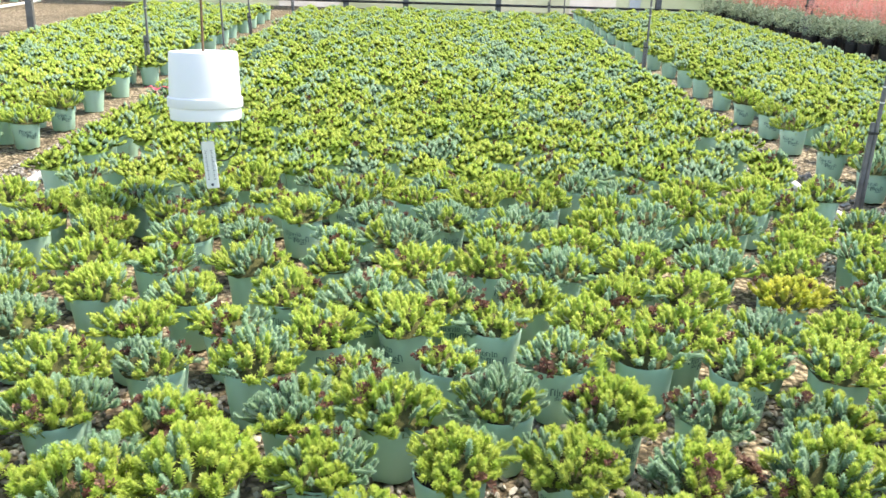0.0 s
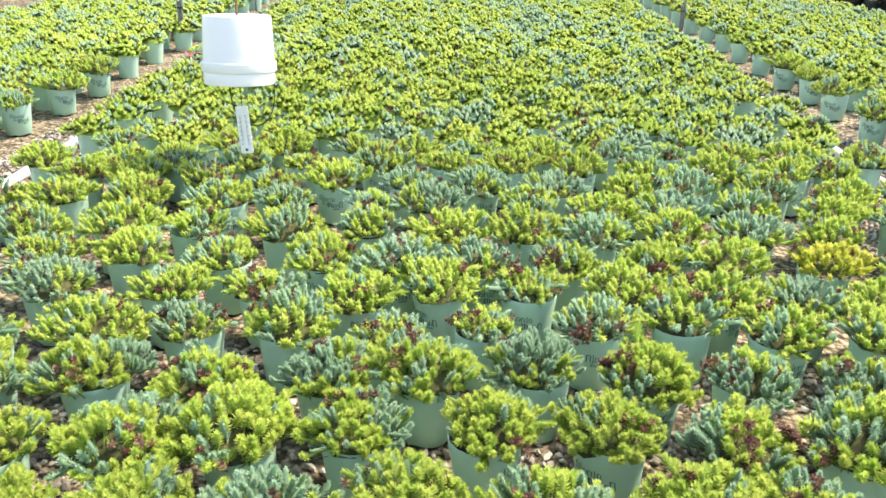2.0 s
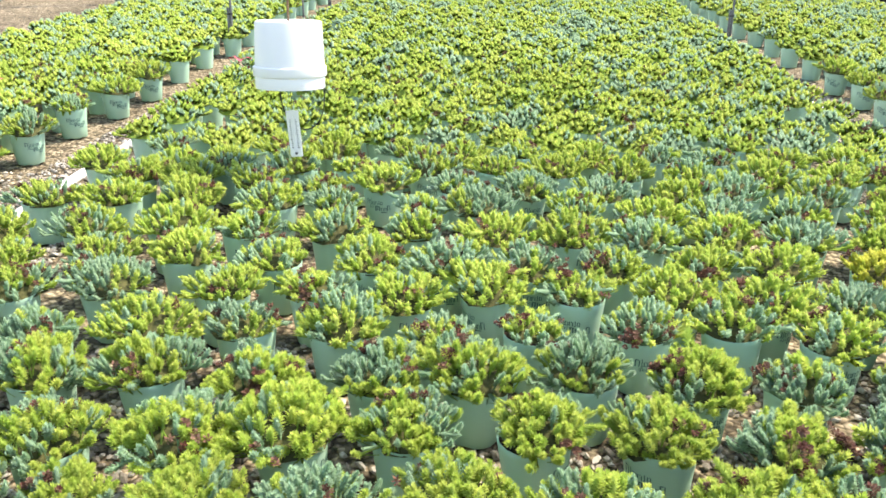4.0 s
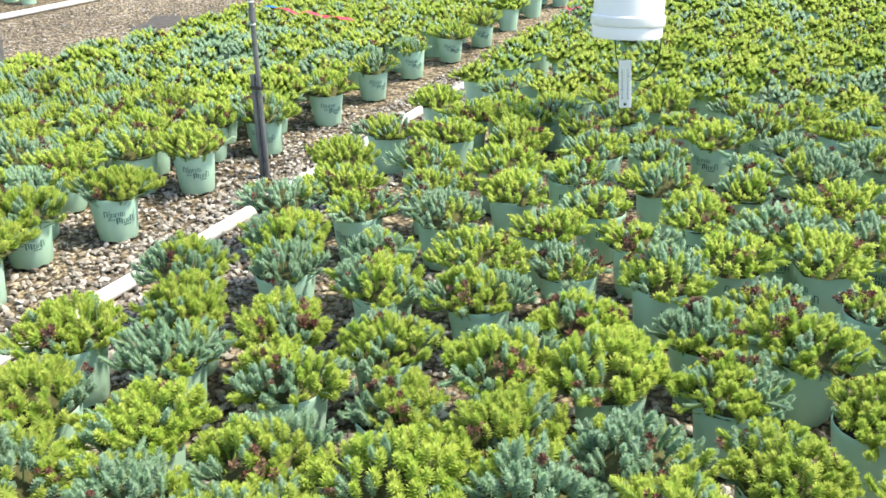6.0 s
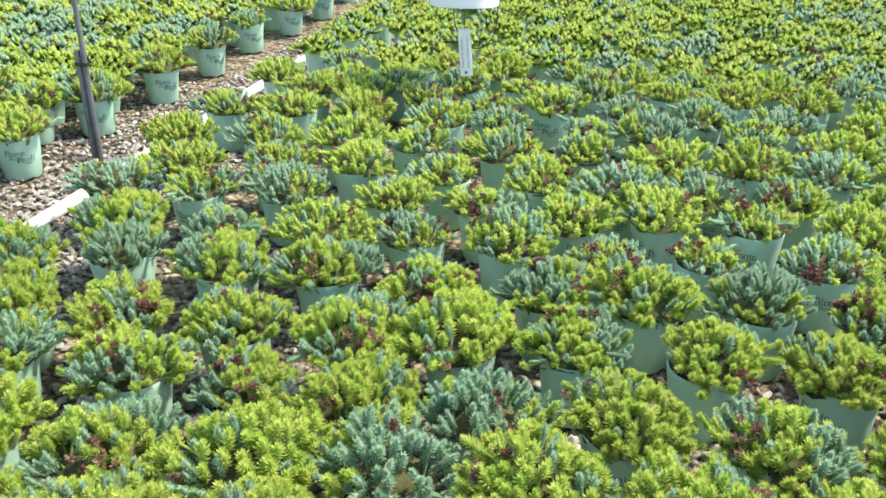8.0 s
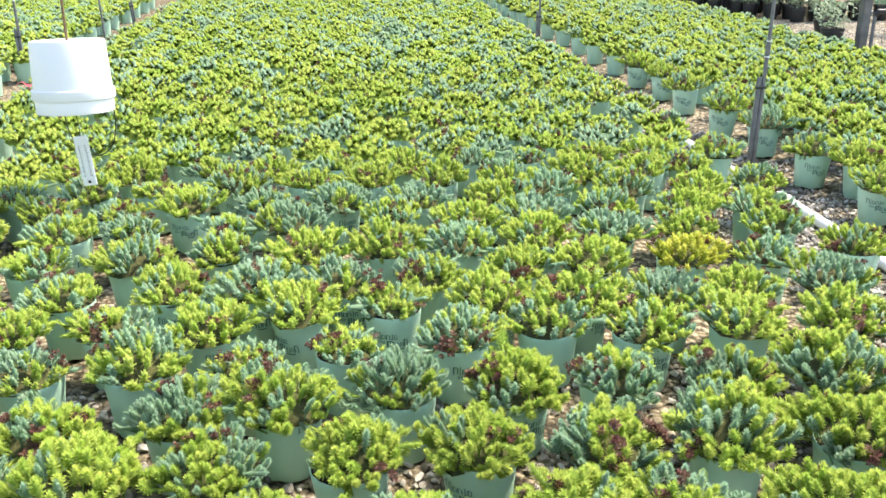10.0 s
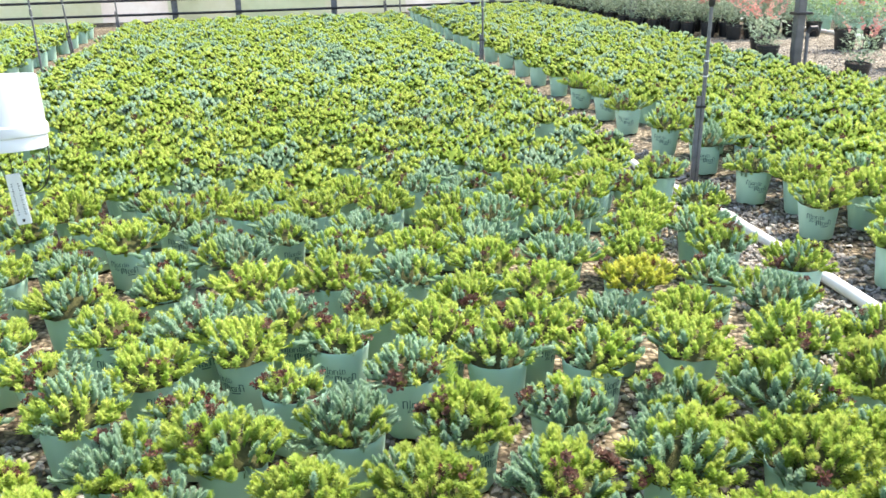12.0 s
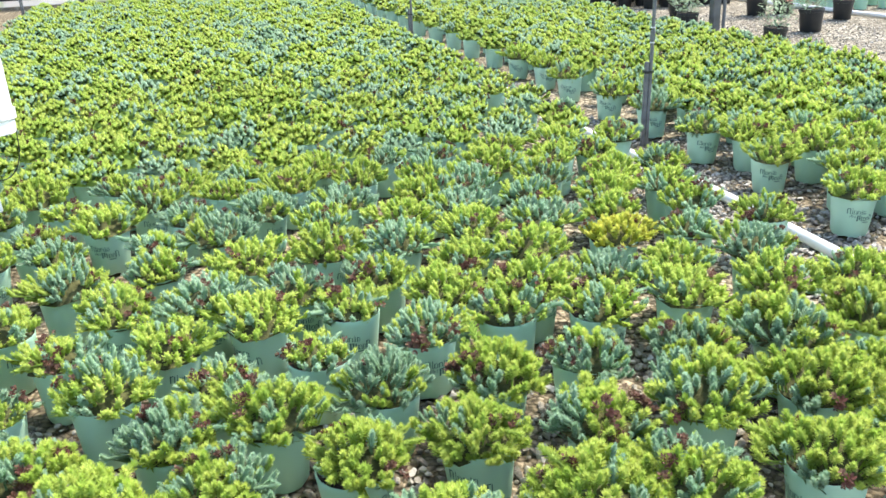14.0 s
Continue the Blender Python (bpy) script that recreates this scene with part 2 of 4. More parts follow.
def tube_mesh(name, points, r, mat, seg=10, caps=True):
    """A round tube along points."""
    bm = bmesh.new()
    pts = [Vector(p) for p in points]
    rings = []
    for k, p in enumerate(pts):
        d = (pts[min(k + 1, len(pts) - 1)] - pts[max(k - 1, 0)]).normalized()
        a = d.orthogonal().normalized() if k == 0 else (a - d * a.dot(d)).normalized()
        b = d.cross(a)
        rr = r[k] if isinstance(r, (list, tuple)) else r
        rings.append([bm.verts.new(p + rr * (math.cos(t) * a + math.sin(t) * b)) for t in (2 * math.pi * j / seg for j in range(seg))])
    for lo, hi in zip(rings, rings[1:]):
        for j in range(seg):
            bm.faces.new((lo[j], lo[(j + 1) % seg], hi[(j + 1) % seg], hi[j]))
    if caps:
        bm.faces.new(list(reversed(rings[0]))), bm.faces.new(rings[-1])
    return from_bm(name, bm, mat)


def box_mesh(name, x0, y0, z0, x1, y1, z1, mat, bevel=0.0):
    bm = bmesh.new()
    bmesh.ops.create_cube(bm, size=1.0, matrix=Matrix.Translation(((x0 + x1) / 2, (y0 + y1) / 2, (z0 + z1) / 2)) @ Matrix.Diagonal((x1 - x0, y1 - y0, z1 - z0, 1)))
    if bevel:
        bmesh.ops.bevel(bm, geom=bm.edges[:], offset=bevel, segments=2, affect="EDGES")
    return from_bm(name, bm, mat, False)


def joined(chunks):
    """Joins (verts, faces, slot, tip, tint) chunks into one set of arrays."""
    off, out = 0, [[], [], [], [], []]
    for v, f, s, t, c in chunks:
        out[0].append(v), out[1].append(f + off), out[2].append(s), out[3].append(t), out[4].append(c)
        off += len(v)
    return [np.concatenate(o) for o in out]


# ---- leaves and shoots ----
rng = np.random.default_rng(7)


def needles(count, stem, length, width, low, high, start, jit, curl=0.14, shade=0.15):
    """One shoot along z: needles spiral up the stem and close in at its tip. low, high: their lean from the axis at the
    foot and at the tip. shade: how pale the foot is painted.
    """
    k = (np.arange(count) + 0.5) / count
    a = np.arange(count) * 2.39996 + rng.uniform(0, 6)
    h = stem * (start + (1 - start) * k ** 0.8)
    lean = np.radians(low + (high - low) * k ** 2.2 + rng.normal(0, jit, count))
    ln = length * (0.82 + 0.30 * np.sin(2.4 * k) - 0.30 * k ** 4) * rng.uniform(0.85, 1.15, count)
    d = np.stack([np.sin(lean) * np.cos(a), np.sin(lean) * np.sin(a), np.cos(lean)], 1)
    s = np.stack([-np.sin(a), np.cos(a), 0 * a], 1) * width / 2
    b = np.stack([0 * h, 0 * h, h], 1)
    mid = b + d * (ln * 0.66)[:, None]
    mid[:, 2] -= ln * 0.04
    end = b + d * ln[:, None]
    end[:, 2] += ln * curl
    v = np.stack([b - s * 0.5, mid + s, end, mid - s], 1).reshape(-1, 3)
    i = np.arange(count)[:, None] * 4
    f = np.concatenate([i + [0, 1, 2], i + [0, 2, 3]])
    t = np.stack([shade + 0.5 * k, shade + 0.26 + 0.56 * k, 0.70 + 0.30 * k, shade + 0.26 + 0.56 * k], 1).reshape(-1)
    return v, f, np.clip(t, 0, 1)


def stem_prism(length, r, foot):
    a = np.array([0, 2.09, 4.19])
    lo = np.stack([r * np.cos(a), r * np.sin(a), 0 * a - foot], 1)
    v = np.concatenate([lo, lo * [0.7, 0.7, 0] + [0, 0, length]])
    f = np.array([[0, 1, 4], [0, 4, 3], [1, 2, 5], [1, 5, 4], [2, 0, 3], [2, 3, 5]])
    return v, f, np.full(6, 0.1)


def core(stem, r, sides, rings, lumps, shade=0.12):
    """The close-set heart of a shoot: a blunt, slightly uneven finger. shade: how pale its foot is painted."""
    prof = ([(0.55, 0.0), (1.0, 0.42), (0.98, 0.74), (0.60, 0.94)], [(0.60, 0.0), (1.0, 0.48), (0.82, 0.84)], [(0.75, 0.0), (1.0, 0.68)])[4 - rings]
    a = 6.2832 * np.arange(sides) / sides
    v = [np.stack([r * p * np.cos(a + 3 * q) * (1 + lumps * np.cos(2 * a + 9 * q)), r * p * np.sin(a + 3 * q), np.full(sides, stem * q)], 1) for p, q in prof]
    v = np.concatenate(v + [np.array([[0, 0, stem * 1.03]])])
    f = []
    for g in range(len(prof) - 1):
        for k in range(sides):
            x, y = g * sides + k, g * sides + (k + 1) % sides
            f += [[x, y, y + sides], [x, y + sides, x + sides]]
    g = (len(prof) - 1) * sides
    f += [[g + k, g + (k + 1) % sides, len(v) - 1] for k in range(sides)]
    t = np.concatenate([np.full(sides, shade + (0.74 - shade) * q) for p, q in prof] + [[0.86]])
    return v, np.array(f), t


def shoot(kind, lod):
    n = {"gold": (62, 20, 7, 2), "blue": (66, 20, 7, 2), "red": (14, 9, 6, 4)}[kind][lod]
    fat = (0.74, 1.05, 1.6, 2.4)[lod]
    sides, rings = ((5, 4), (5, 3), (4, 2), (4, 2))[lod]
    tall = (0.043, 0.041, 0.045, 0.046)[lod]
    if kind == "red":
        return needles(n, 0.013, 0.0092, 0.0074 * min(fat, 1.4), 85, 25, 0.2, 12)
    # foot tone carries pigment and painted gap shade; farther lods start paler to soften it
    if kind == "gold":
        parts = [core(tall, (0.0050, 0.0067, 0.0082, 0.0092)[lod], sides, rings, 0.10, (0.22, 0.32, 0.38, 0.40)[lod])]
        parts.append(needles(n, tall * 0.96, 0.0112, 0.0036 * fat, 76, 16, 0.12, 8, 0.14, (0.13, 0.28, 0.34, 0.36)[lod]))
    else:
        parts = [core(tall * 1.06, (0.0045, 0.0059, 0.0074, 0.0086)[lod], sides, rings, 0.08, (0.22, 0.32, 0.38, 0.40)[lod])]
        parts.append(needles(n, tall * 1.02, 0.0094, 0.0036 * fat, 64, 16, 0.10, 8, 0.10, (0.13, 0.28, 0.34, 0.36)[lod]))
    if lod < 1:
        parts.append(stem_prism(0.020, 0.0022, 0.03))
    v, f, s, t, c = joined([(p[0], p[1], np.zeros(len(p[1])), p[2], p[2]) for p in parts])
    return v, f, t


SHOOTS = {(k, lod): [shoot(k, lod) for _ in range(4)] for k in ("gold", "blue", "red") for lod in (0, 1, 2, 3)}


def turned(axis, spin):
    """The turn that brings z to the axis, after a spin round z."""
    z = axis / np.linalg.norm(axis)
    x = np.cross([0.13, 0.97, 0.2], z)
    x /= np.linalg.norm(x)
    y = np.cross(z, x)
    c, s = math.cos(spin), math.sin(spin)
    return np.stack([c * x + s * y, c * y - s * x, z], 1)


SLOTS = {"gold": 0, "blue": 1, "red": 2, "under": 3}


def sedum(blue, red, lod, wide, tall):
    """A mound of shoots over the rim of a pot whose soil lies at z = 0.155. blue: the share of blue-grey shoots, which stand in patches."""
    n = int((98, 72, 48, 44)[lod] * (wide / 0.132) ** 1.5)
    chunks = []
    phase, tilt, gap = rng.uniform(0, 6.28, 3)
    field = []
    place = []
    for k in range(n):
        u = (k + 0.5) / n
        r = math.sqrt(u) ** 0.95
        a = k * 2.39996 + rng.normal(0, 0.25)
        if red > 8 and r > 0.62 and abs((a - gap + math.pi) % (2 * math.pi) - math.pi) < 0.42 and rng.random() < 0.6:
            continue
        place.append((r, a, 0))
        x, y = r * math.cos(a), r * math.sin(a)
        field.append(math.sin(2.6 * x + phase) + math.cos(2.9 * y + 2 * phase) + 1.3 * math.sin(4.5 * x + 4 * y + tilt) + 0.6 * math.sin(6 * y - 5 * x + phase) + rng.normal(0, (0.5, 0.5, 0.15, 0.10)[lod]))
    for k in range((13, 10, 8, 6)[lod] if wide > 0.115 else 7):
        place.append((rng.uniform(0.64, 0.84), k * 2.39996 + rng.normal(0, 0.3), 1))
        field.append(rng.normal(0, 1.2))
    for k in range(2 if lod < 2 else 0):
        place.append((rng.uniform(0.98, 1.16), rng.uniform(0, 6.28), 2))
        field.append(rng.normal(0, 1.2))
    cut = np.quantile(field, 1 - blue) if blue > 0 else 99
    lump = rng.uniform(0, 6.28, 5)
    off = rng.normal(0, 0.009, 2)
    for (r, a, way), g in zip(place, field):
        kind = "blue" if g > cut else "gold"
        bulge = 1 + 0.12 * math.sin(2 * a + lump[0]) + 0.09 * math.sin(3 * a + lump[1]) + rng.normal(0, 0.05)
        dome = math.cos(min(r, 1.0) * 1.28) ** 0.8
        x, y = r * math.cos(a), r * math.sin(a)
        swell = 1 + 0.09 * math.sin(3.2 * x + lump[2]) + 0.09 * math.sin(3.4 * y + lump[3]) + 0.06 * math.sin(6 * x - 5 * y + lump[4]) + rng.normal(0, 0.065)
        tip = np.array([wide * bulge * x + off[0], wide * bulge * y + off[1], 0.156 + tall * (0.10 + 0.90 * dome) * swell])
        if way == 1:
            tip[2] = 0.188 + rng.normal(0, 0.010)
        elif way == 2:
            tip[2] = 0.205 + rng.normal(0, 0.014)
        out = np.array([math.cos(a), math.sin(a), 0.0])
        axis = out * (0.02 + (0.28, 0.56, 0.90)[way] * r * r) + np.array([0, 0, 1.0 - (0.05, 0.4, 0.35)[way] * r * r]) + rng.normal(0, (0.15, 0.12, 0.12, 0.14)[lod], 3)
        size = rng.uniform(0.80, 1.22) * (1.0, 1.05, 1.1, 1.15)[lod] * (1.12 if way == 2 else 1.0)
        R = turned(axis, rng.uniform(0, 6.28))
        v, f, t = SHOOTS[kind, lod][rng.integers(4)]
        girth = rng.uniform(1.15, 1.40) * (1.0, 1.0, 1.16, 1.22)[lod]
        sv = (v - [0, 0, 0.044]) * size * (girth, girth, 1.0) @ R.T + tip
        bow = np.clip(1 - v[:, 2] / 0.045, 0, 1) ** 1.6 * 0.022 * r
        sv -= bow[:, None] * out
        sv[:, 2] = sv[:, 2] + bow * 0.35
        sv[:, 2] = np.maximum(sv[:, 2], 0.140)
        inside = np.where(sv[:, 2] < 0.172, np.minimum(1.0, 0.079 / np.maximum(np.hypot(sv[:, 0], sv[:, 1]), 1e-6)), 1.0)
        sv[:, :2] *= inside[:, None]
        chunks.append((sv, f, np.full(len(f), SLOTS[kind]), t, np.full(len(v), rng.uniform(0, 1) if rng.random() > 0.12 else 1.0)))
    clumps = [(gap + rng.normal(0, 0.3), rng.uniform(0.62, 0.80)) if k == 0 and red > 8 else (rng.uniform(0, 6.28), rng.uniform(0.35, 0.86)) for k in range(2 + int(red > 8))]
    for k in range(int(red * (2.6, 2.0, 1.0, 0.6)[lod])):
        a, r = clumps[min(k * len(clumps) // max(1, int(red * 2.6)), len(clumps) - 1) if k % 3 else k % len(clumps)]
        x, y = wide * r * math.cos(a) + rng.normal(0, 0.012), wide * r * math.sin(a) + rng.normal(0, 0.012)
        r = math.hypot(x, y) / wide
        low = 0.72 if red > 8 and r > 0.6 else 0.92
        tip = np.array([x, y, 0.164 + tall * low * max(0.0, math.cos(min(r, 1.05) * 1.30)) + rng.uniform(-0.006, 0.012)])
        axis = np.array([x, y, 0]) / wide * 0.6 + [0, 0, 0.8] + rng.normal(0, 0.35, 3)
        v, f, t = SHOOTS["red", lod][rng.integers(4)]
        sv = (v - [0, 0, 0.012]) * rng.uniform(0.8, 1.35) @ turned(axis, rng.uniform(0, 6.28)).T + tip
        chunks.append((sv, f, np.full(len(f), 2), t, np.full(len(v), rng.uniform(0, 1))))
    # the dense old growth inside the mound, coloured dark as shade between the shoots
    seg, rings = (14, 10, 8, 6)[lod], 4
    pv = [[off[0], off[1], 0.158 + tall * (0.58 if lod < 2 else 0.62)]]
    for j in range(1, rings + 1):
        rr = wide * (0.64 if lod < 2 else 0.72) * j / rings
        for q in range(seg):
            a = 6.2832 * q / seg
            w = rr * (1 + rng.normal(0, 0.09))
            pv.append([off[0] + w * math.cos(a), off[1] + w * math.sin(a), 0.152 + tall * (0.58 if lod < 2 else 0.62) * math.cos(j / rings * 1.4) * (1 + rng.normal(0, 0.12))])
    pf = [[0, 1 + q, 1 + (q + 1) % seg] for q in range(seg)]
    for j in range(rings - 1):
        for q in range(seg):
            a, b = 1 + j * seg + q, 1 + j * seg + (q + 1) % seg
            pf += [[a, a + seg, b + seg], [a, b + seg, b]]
    # far mounds take a mid leaf tone instead, painted to lighten their gaps
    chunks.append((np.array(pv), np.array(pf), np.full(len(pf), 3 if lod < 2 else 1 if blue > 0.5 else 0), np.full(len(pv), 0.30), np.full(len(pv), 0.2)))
    return joined(chunks)


# ---- pots ----
R_TOP, R_FOOT, POT_H = 0.0865, 0.068, 0.168


def pot_mesh(seg=18):
    bm = bmesh.new()
    lathe(bm, [(R_FOOT - 0.006, 0.006), (R_FOOT - 0.002, 0.0), (R_FOOT, 0.003), (R_FOOT + 0.0008, 0.012), (R_FOOT + 0.0018, 0.014), (0.5 * (R_TOP + R_FOOT), 0.085), (R_TOP - 0.0012, 0.152), (R_TOP, POT_H - 0.002), (R_TOP - 0.001, POT_H), (R_TOP - 0.003, POT_H - 0.001), (R_TOP - 0.0045, 0.13)], seg, close_bottom=True)
    for v in bm.verts:
        if v.co.z < 0.004 and math.sin(5 * math.atan2(v.co.y, v.co.x)) > 0.75:
            v.co.z += 0.005
    return from_bm("pot", bm, POT)


def soil_mesh():
    bm = bmesh.new()
    rings = [[bm.verts.new((r * math.cos(a), r * math.sin(a), 0.163 - r * 0.04 + random.uniform(-0.003, 0.004))) for a in (6.2832 * k / 20 for k in range(20))] for r in (0.082, 0.055, 0.03)]
    for lo, hi in zip(rings, rings[1:]):
        for k in range(20):
            bm.faces.new((lo[k], lo[(k + 1) % 20], hi[(k + 1) % 20], hi[k]))
    bm.faces.new(rings[-1])
    return from_bm("soil", bm, SOIL)


def print_mesh():
    """The printed mark on the pot: three lines of small plain shapes that follow the curve of the side, facing -y."""
    bm = bmesh.new()

    def bar(x0, x1, z0, z1):
        cols = []
        for k in range(3):
            x = x0 + (x1 - x0) * k / 2
            col = []
            for z in (z0, z1):
                r = R_FOOT + (R_TOP - R_FOOT) * z / POT_H + 0.0011
                a = x / r - math.pi / 2
                col.append(bm.verts.new((r * math.cos(a), r * math.sin(a), z)))
            cols.append(col)
        for p, q in zip(cols, cols[1:]):
            bm.faces.new((p[0], q[0], q[1], p[1]))

    def mark(x, z, w, h, kind):
        """One small shape of the mark: a stem, a hollow box or a comb, in thin strokes."""
        t, u = w * 0.22, h * 0.12
        if kind == "stem":
            bar(x + w * 0.3, x + w * 0.3 + t * 1.2, z, z + h)
            bar(x + w * 0.1, x + w * 0.8, z, z + u * 0.8)
            return
        bar(x, x + t, z, z + h)
        bar(x + w * 0.85 - t * 0.8, x + w * 0.85, z, z + h * 0.9)
        bar(x + t, x + w * 0.8 - t * 0.8, z + h - u, z + h)
        if kind == "box":
            bar(x + t, x + w * 0.8 - t * 0.8, z, z + u)
        if kind == "comb":
            bar(x + w * 0.36, x + w * 0.36 + t * 0.8, z + h * 0.2, z + h)

    def line(x, z, size, glyphs):
        for w, h, kind in glyphs:
            mark(x, z, w * size, h * size, kind)
            x += w * size

    line(-0.046, 0.102, 0.0270, [(0.62, 0.86, "arch"), (0.30, 0.90, "stem"), (0.50, 0.54, "box"), (0.56, 0.54, "arch"), (0.34, 0.68, "stem"), (0.42, 0.54, "box")])
    line(-0.034, 0.087, 0.0135, [(0.40, 0.75, "stem"), (0.54, 0.90, "arch"), (0.50, 0.56, "box"), (0.38, 0.75, "stem")])
    line(-0.006, 0.074, 0.0290, [(0.86, 0.80, "comb"), (0.50, 0.54, "box"), (0.38, 0.54, "arch"), (0.54, 0.86, "arch")])
    bar(0.018, 0.045, 0.066, 0.0695)
    return from_bm("print", bm, INK, False)


POT_ME, SOIL_ME, PRINT_ME = pot_mesh(), soil_mesh(), print_mesh()
KINDS = {  # share of blue shoots, red rosettes, width, height, what it is
    "y": (0.10, 3, 0.141, 0.103, "mint plastic pot of golden yellow-green stonecrop on gravel"),
    "yr": (0.14, 13, 0.131, 0.095, "mint plastic pot of golden stonecrop with wine red sprigs"),
    "m": (0.40, 5, 0.141, 0.102, "mint plastic pot of mixed golden and blue-grey stonecrop"),
    "mr": (0.40, 15, 0.130, 0.092, "mint pot of mixed stonecrop with wine red sprigs"),
    "mrs": (0.35, 12, 0.115, 0.074, "mint pot of low sparse stonecrop showing brown soil"),
    "b": (0.84, 3, 0.137, 0.102, "mint plastic pot of blue-grey spruce-like stonecrop"),
    "br": (0.72, 14, 0.129, 0.092, "mint pot of blue-grey stonecrop with wine red sprigs"),
    "bs": (0.70, 6, 0.112, 0.079, "mint pot of small dull blue-grey stonecrop"),
    "g": (0.03, 8, 0.133, 0.095, "mint pot of amber golden stonecrop"),
}


def potted(kind, lod):
    """One potted stonecrop with its parts, at the origin."""
    blue, red, wide, tall, label = KINDS[kind]
    thing = tagged(new("potted_stonecrop"), label, "potted plant")
    pot = part("pot", POT_ME, thing, "mint green plastic pot")
    part("print", PRINT_ME, pot, "dark green printed bars", pose(0, 0, 0))
    part("soil", SOIL_ME, thing)
    v, f, s, t, c = sedum(blue, red, lod, wide, tall)
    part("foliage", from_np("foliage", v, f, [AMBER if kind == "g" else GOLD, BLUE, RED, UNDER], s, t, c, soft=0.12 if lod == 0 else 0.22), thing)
    return thing


LIBRARY, USED = {}, {}


def set_pot(x, y, kind, lod, group, yaw=None):
    """Stands one potted stonecrop at a place, the next of the variants of its kind."""
    many = 4 if kind in ("y", "m", "yr", "mr") else 2
    k = USED.get((kind, lod), 0)
    USED[kind, lod] = k + 1
    yaw = random.gauss(50, 55) if yaw is None else yaw
    m = pose(x, y, 0.004, random.gauss(0, 1.2), random.gauss(0, 1.2), yaw)
    s = random.uniform(0.92, 1.08) * (1.09 if "by the" in group else 1.0)
    key = (kind, lod, k % many)
    if key not in LIBRARY:
        ob = LIBRARY[key] = potted(kind, lod)
        ob.matrix_basis = m
    else:
        ob = copy_thing(LIBRARY[key], m)
    for child in ob.children:
        if child.name.startswith("foliage"):
            child.matrix_basis = Matrix.Rotation(random.uniform(0, 6.28), 4, "Z") @ Matrix.Translation((0, 0, 0.155 * (1 - s))) @ Matrix.Diagonal((s * 1.03, s * 1.03, s, 1))
    tagged(ob, group=group)
    return ob


# ---- ground ----
def ground():
    bm = bmesh.new()
    bmesh.ops.create_grid(bm, x_segments=60, y_segments=60, size=1.0)
    for v in bm.verts:
        v.co.x, v.co.y = math.copysign(abs(v.co.x) ** 3 * 400, v.co.x), math.copysign(abs(v.co.y) ** 3 * 400, v.co.y) + 5
        v.co.z = -0.004
    ob = tagged(new("ground", from_bm("ground", bm, GRAVEL)), "level gravel floor of crushed grey and tan stone", "ground", kind="structure")
    return ob


GROUND = ground()

# ---- far wall with its pipes ----
WALL_Y = 16.9
wall = tagged(new("wall_north"), "milky white and pale green greenhouse end wall", "wall", kind="structure")
x = -16.0
for k, (w, m) in enumerate(((3.0, 2), (3.3, 0), (3.1, 1), (2.9, 2), (0.97, 0), (1.11, 1), (1.22, 0), (1.5, 2), (1.45, 0), (0.85, 1), (2.6, 2), (2.2, 0), (3.2, 1), (3.3, 2), (1.3, 0))):
    part("sheet", box_mesh("sheet", x, WALL_Y + 0.004 * (k % 2), -0.02, x + w, WALL_Y + 0.012 + 0.004 * (k % 2), 3.2, SHEETS[m], 0.002), wall)
    x += w
fence = tagged(new("pipe_rail"), "black steel pipe rails in front of the milky wall", "railing")
for z in (0.13, 0.37, 0.535):
    part("rail", tube_mesh("rail", [(-16, WALL_Y - 0.16, z), (0, WALL_Y - 0.16, z - 0.006), (16, WALL_Y - 0.16, z)], 0.021, BLACKPIPE, 8), fence)
for x in (-9.6, -7.0, -1.50, -0.42, 1.25, 4.15, 6.3, 8.7, 11.0):
    part("post", box_mesh("post", x - 0.05, WALL_Y - 0.13, 0, x + 0.05, WALL_Y - 0.04, 2.2, GREYPIPE, 0.006), fence)
part("rail", tube_mesh("rail", [(-16, WALL_Y - 0.1, 0.72), (-1.9, WALL_Y - 0.1, 0.74)], 0.024, GREYPIPE, 8), fence)
panel = tagged(new("wall_panel", box_mesh("panel", -1.57, WALL_Y - 0.24, 0.70, 0.02, WALL_Y - 0.17, 1.5, BLACKPIPE, 0.01)), "dark framed vent panel on the end wall", "vent")
for x in (3.72,):
    tagged(new("wall_post", box_mesh("wall_post", x - 0.10, WALL_Y - 0.13, 0, x + 0.10, WALL_Y - 0.02, 2.6, PVC, 0.01)), "white painted wall post at the end wall", "post")

# ---- steel frame posts ----
def frame_post(x, y, tap=False):
    thing = tagged(new("steel_post"), "square grey galvanised steel post set in gravel", "post", "frame posts")
    part("tube", box_mesh("tube", -0.043, -0.04, 0, 0.043, 0.04, 3.1, STEEL, 0.006), thing)
    part("clamp", box_mesh("clamp", -0.075, -0.07, 0.50, 0.095, 0.06, 0.525, BLACKPIPE, 0.004), thing)
    if tap:
        part("water_pipe", tube_mesh("water_pipe", [(0.075, -0.05, 0), (0.075, -0.05, 0.34)], 0.017, GREYPIPE), thing)
        part("tap", tube_mesh("tap", [(0.075, -0.05, 0.33), (0.10, -0.06, 0.37), (0.15, -0.07, 0.375), (0.17, -0.075, 0.34)], [0.02, 0.028, 0.024, 0.016], DARKPLASTIC), thing)
    thing.matrix_basis = pose(x, y, 0, 0, 0, 3)
    return thing


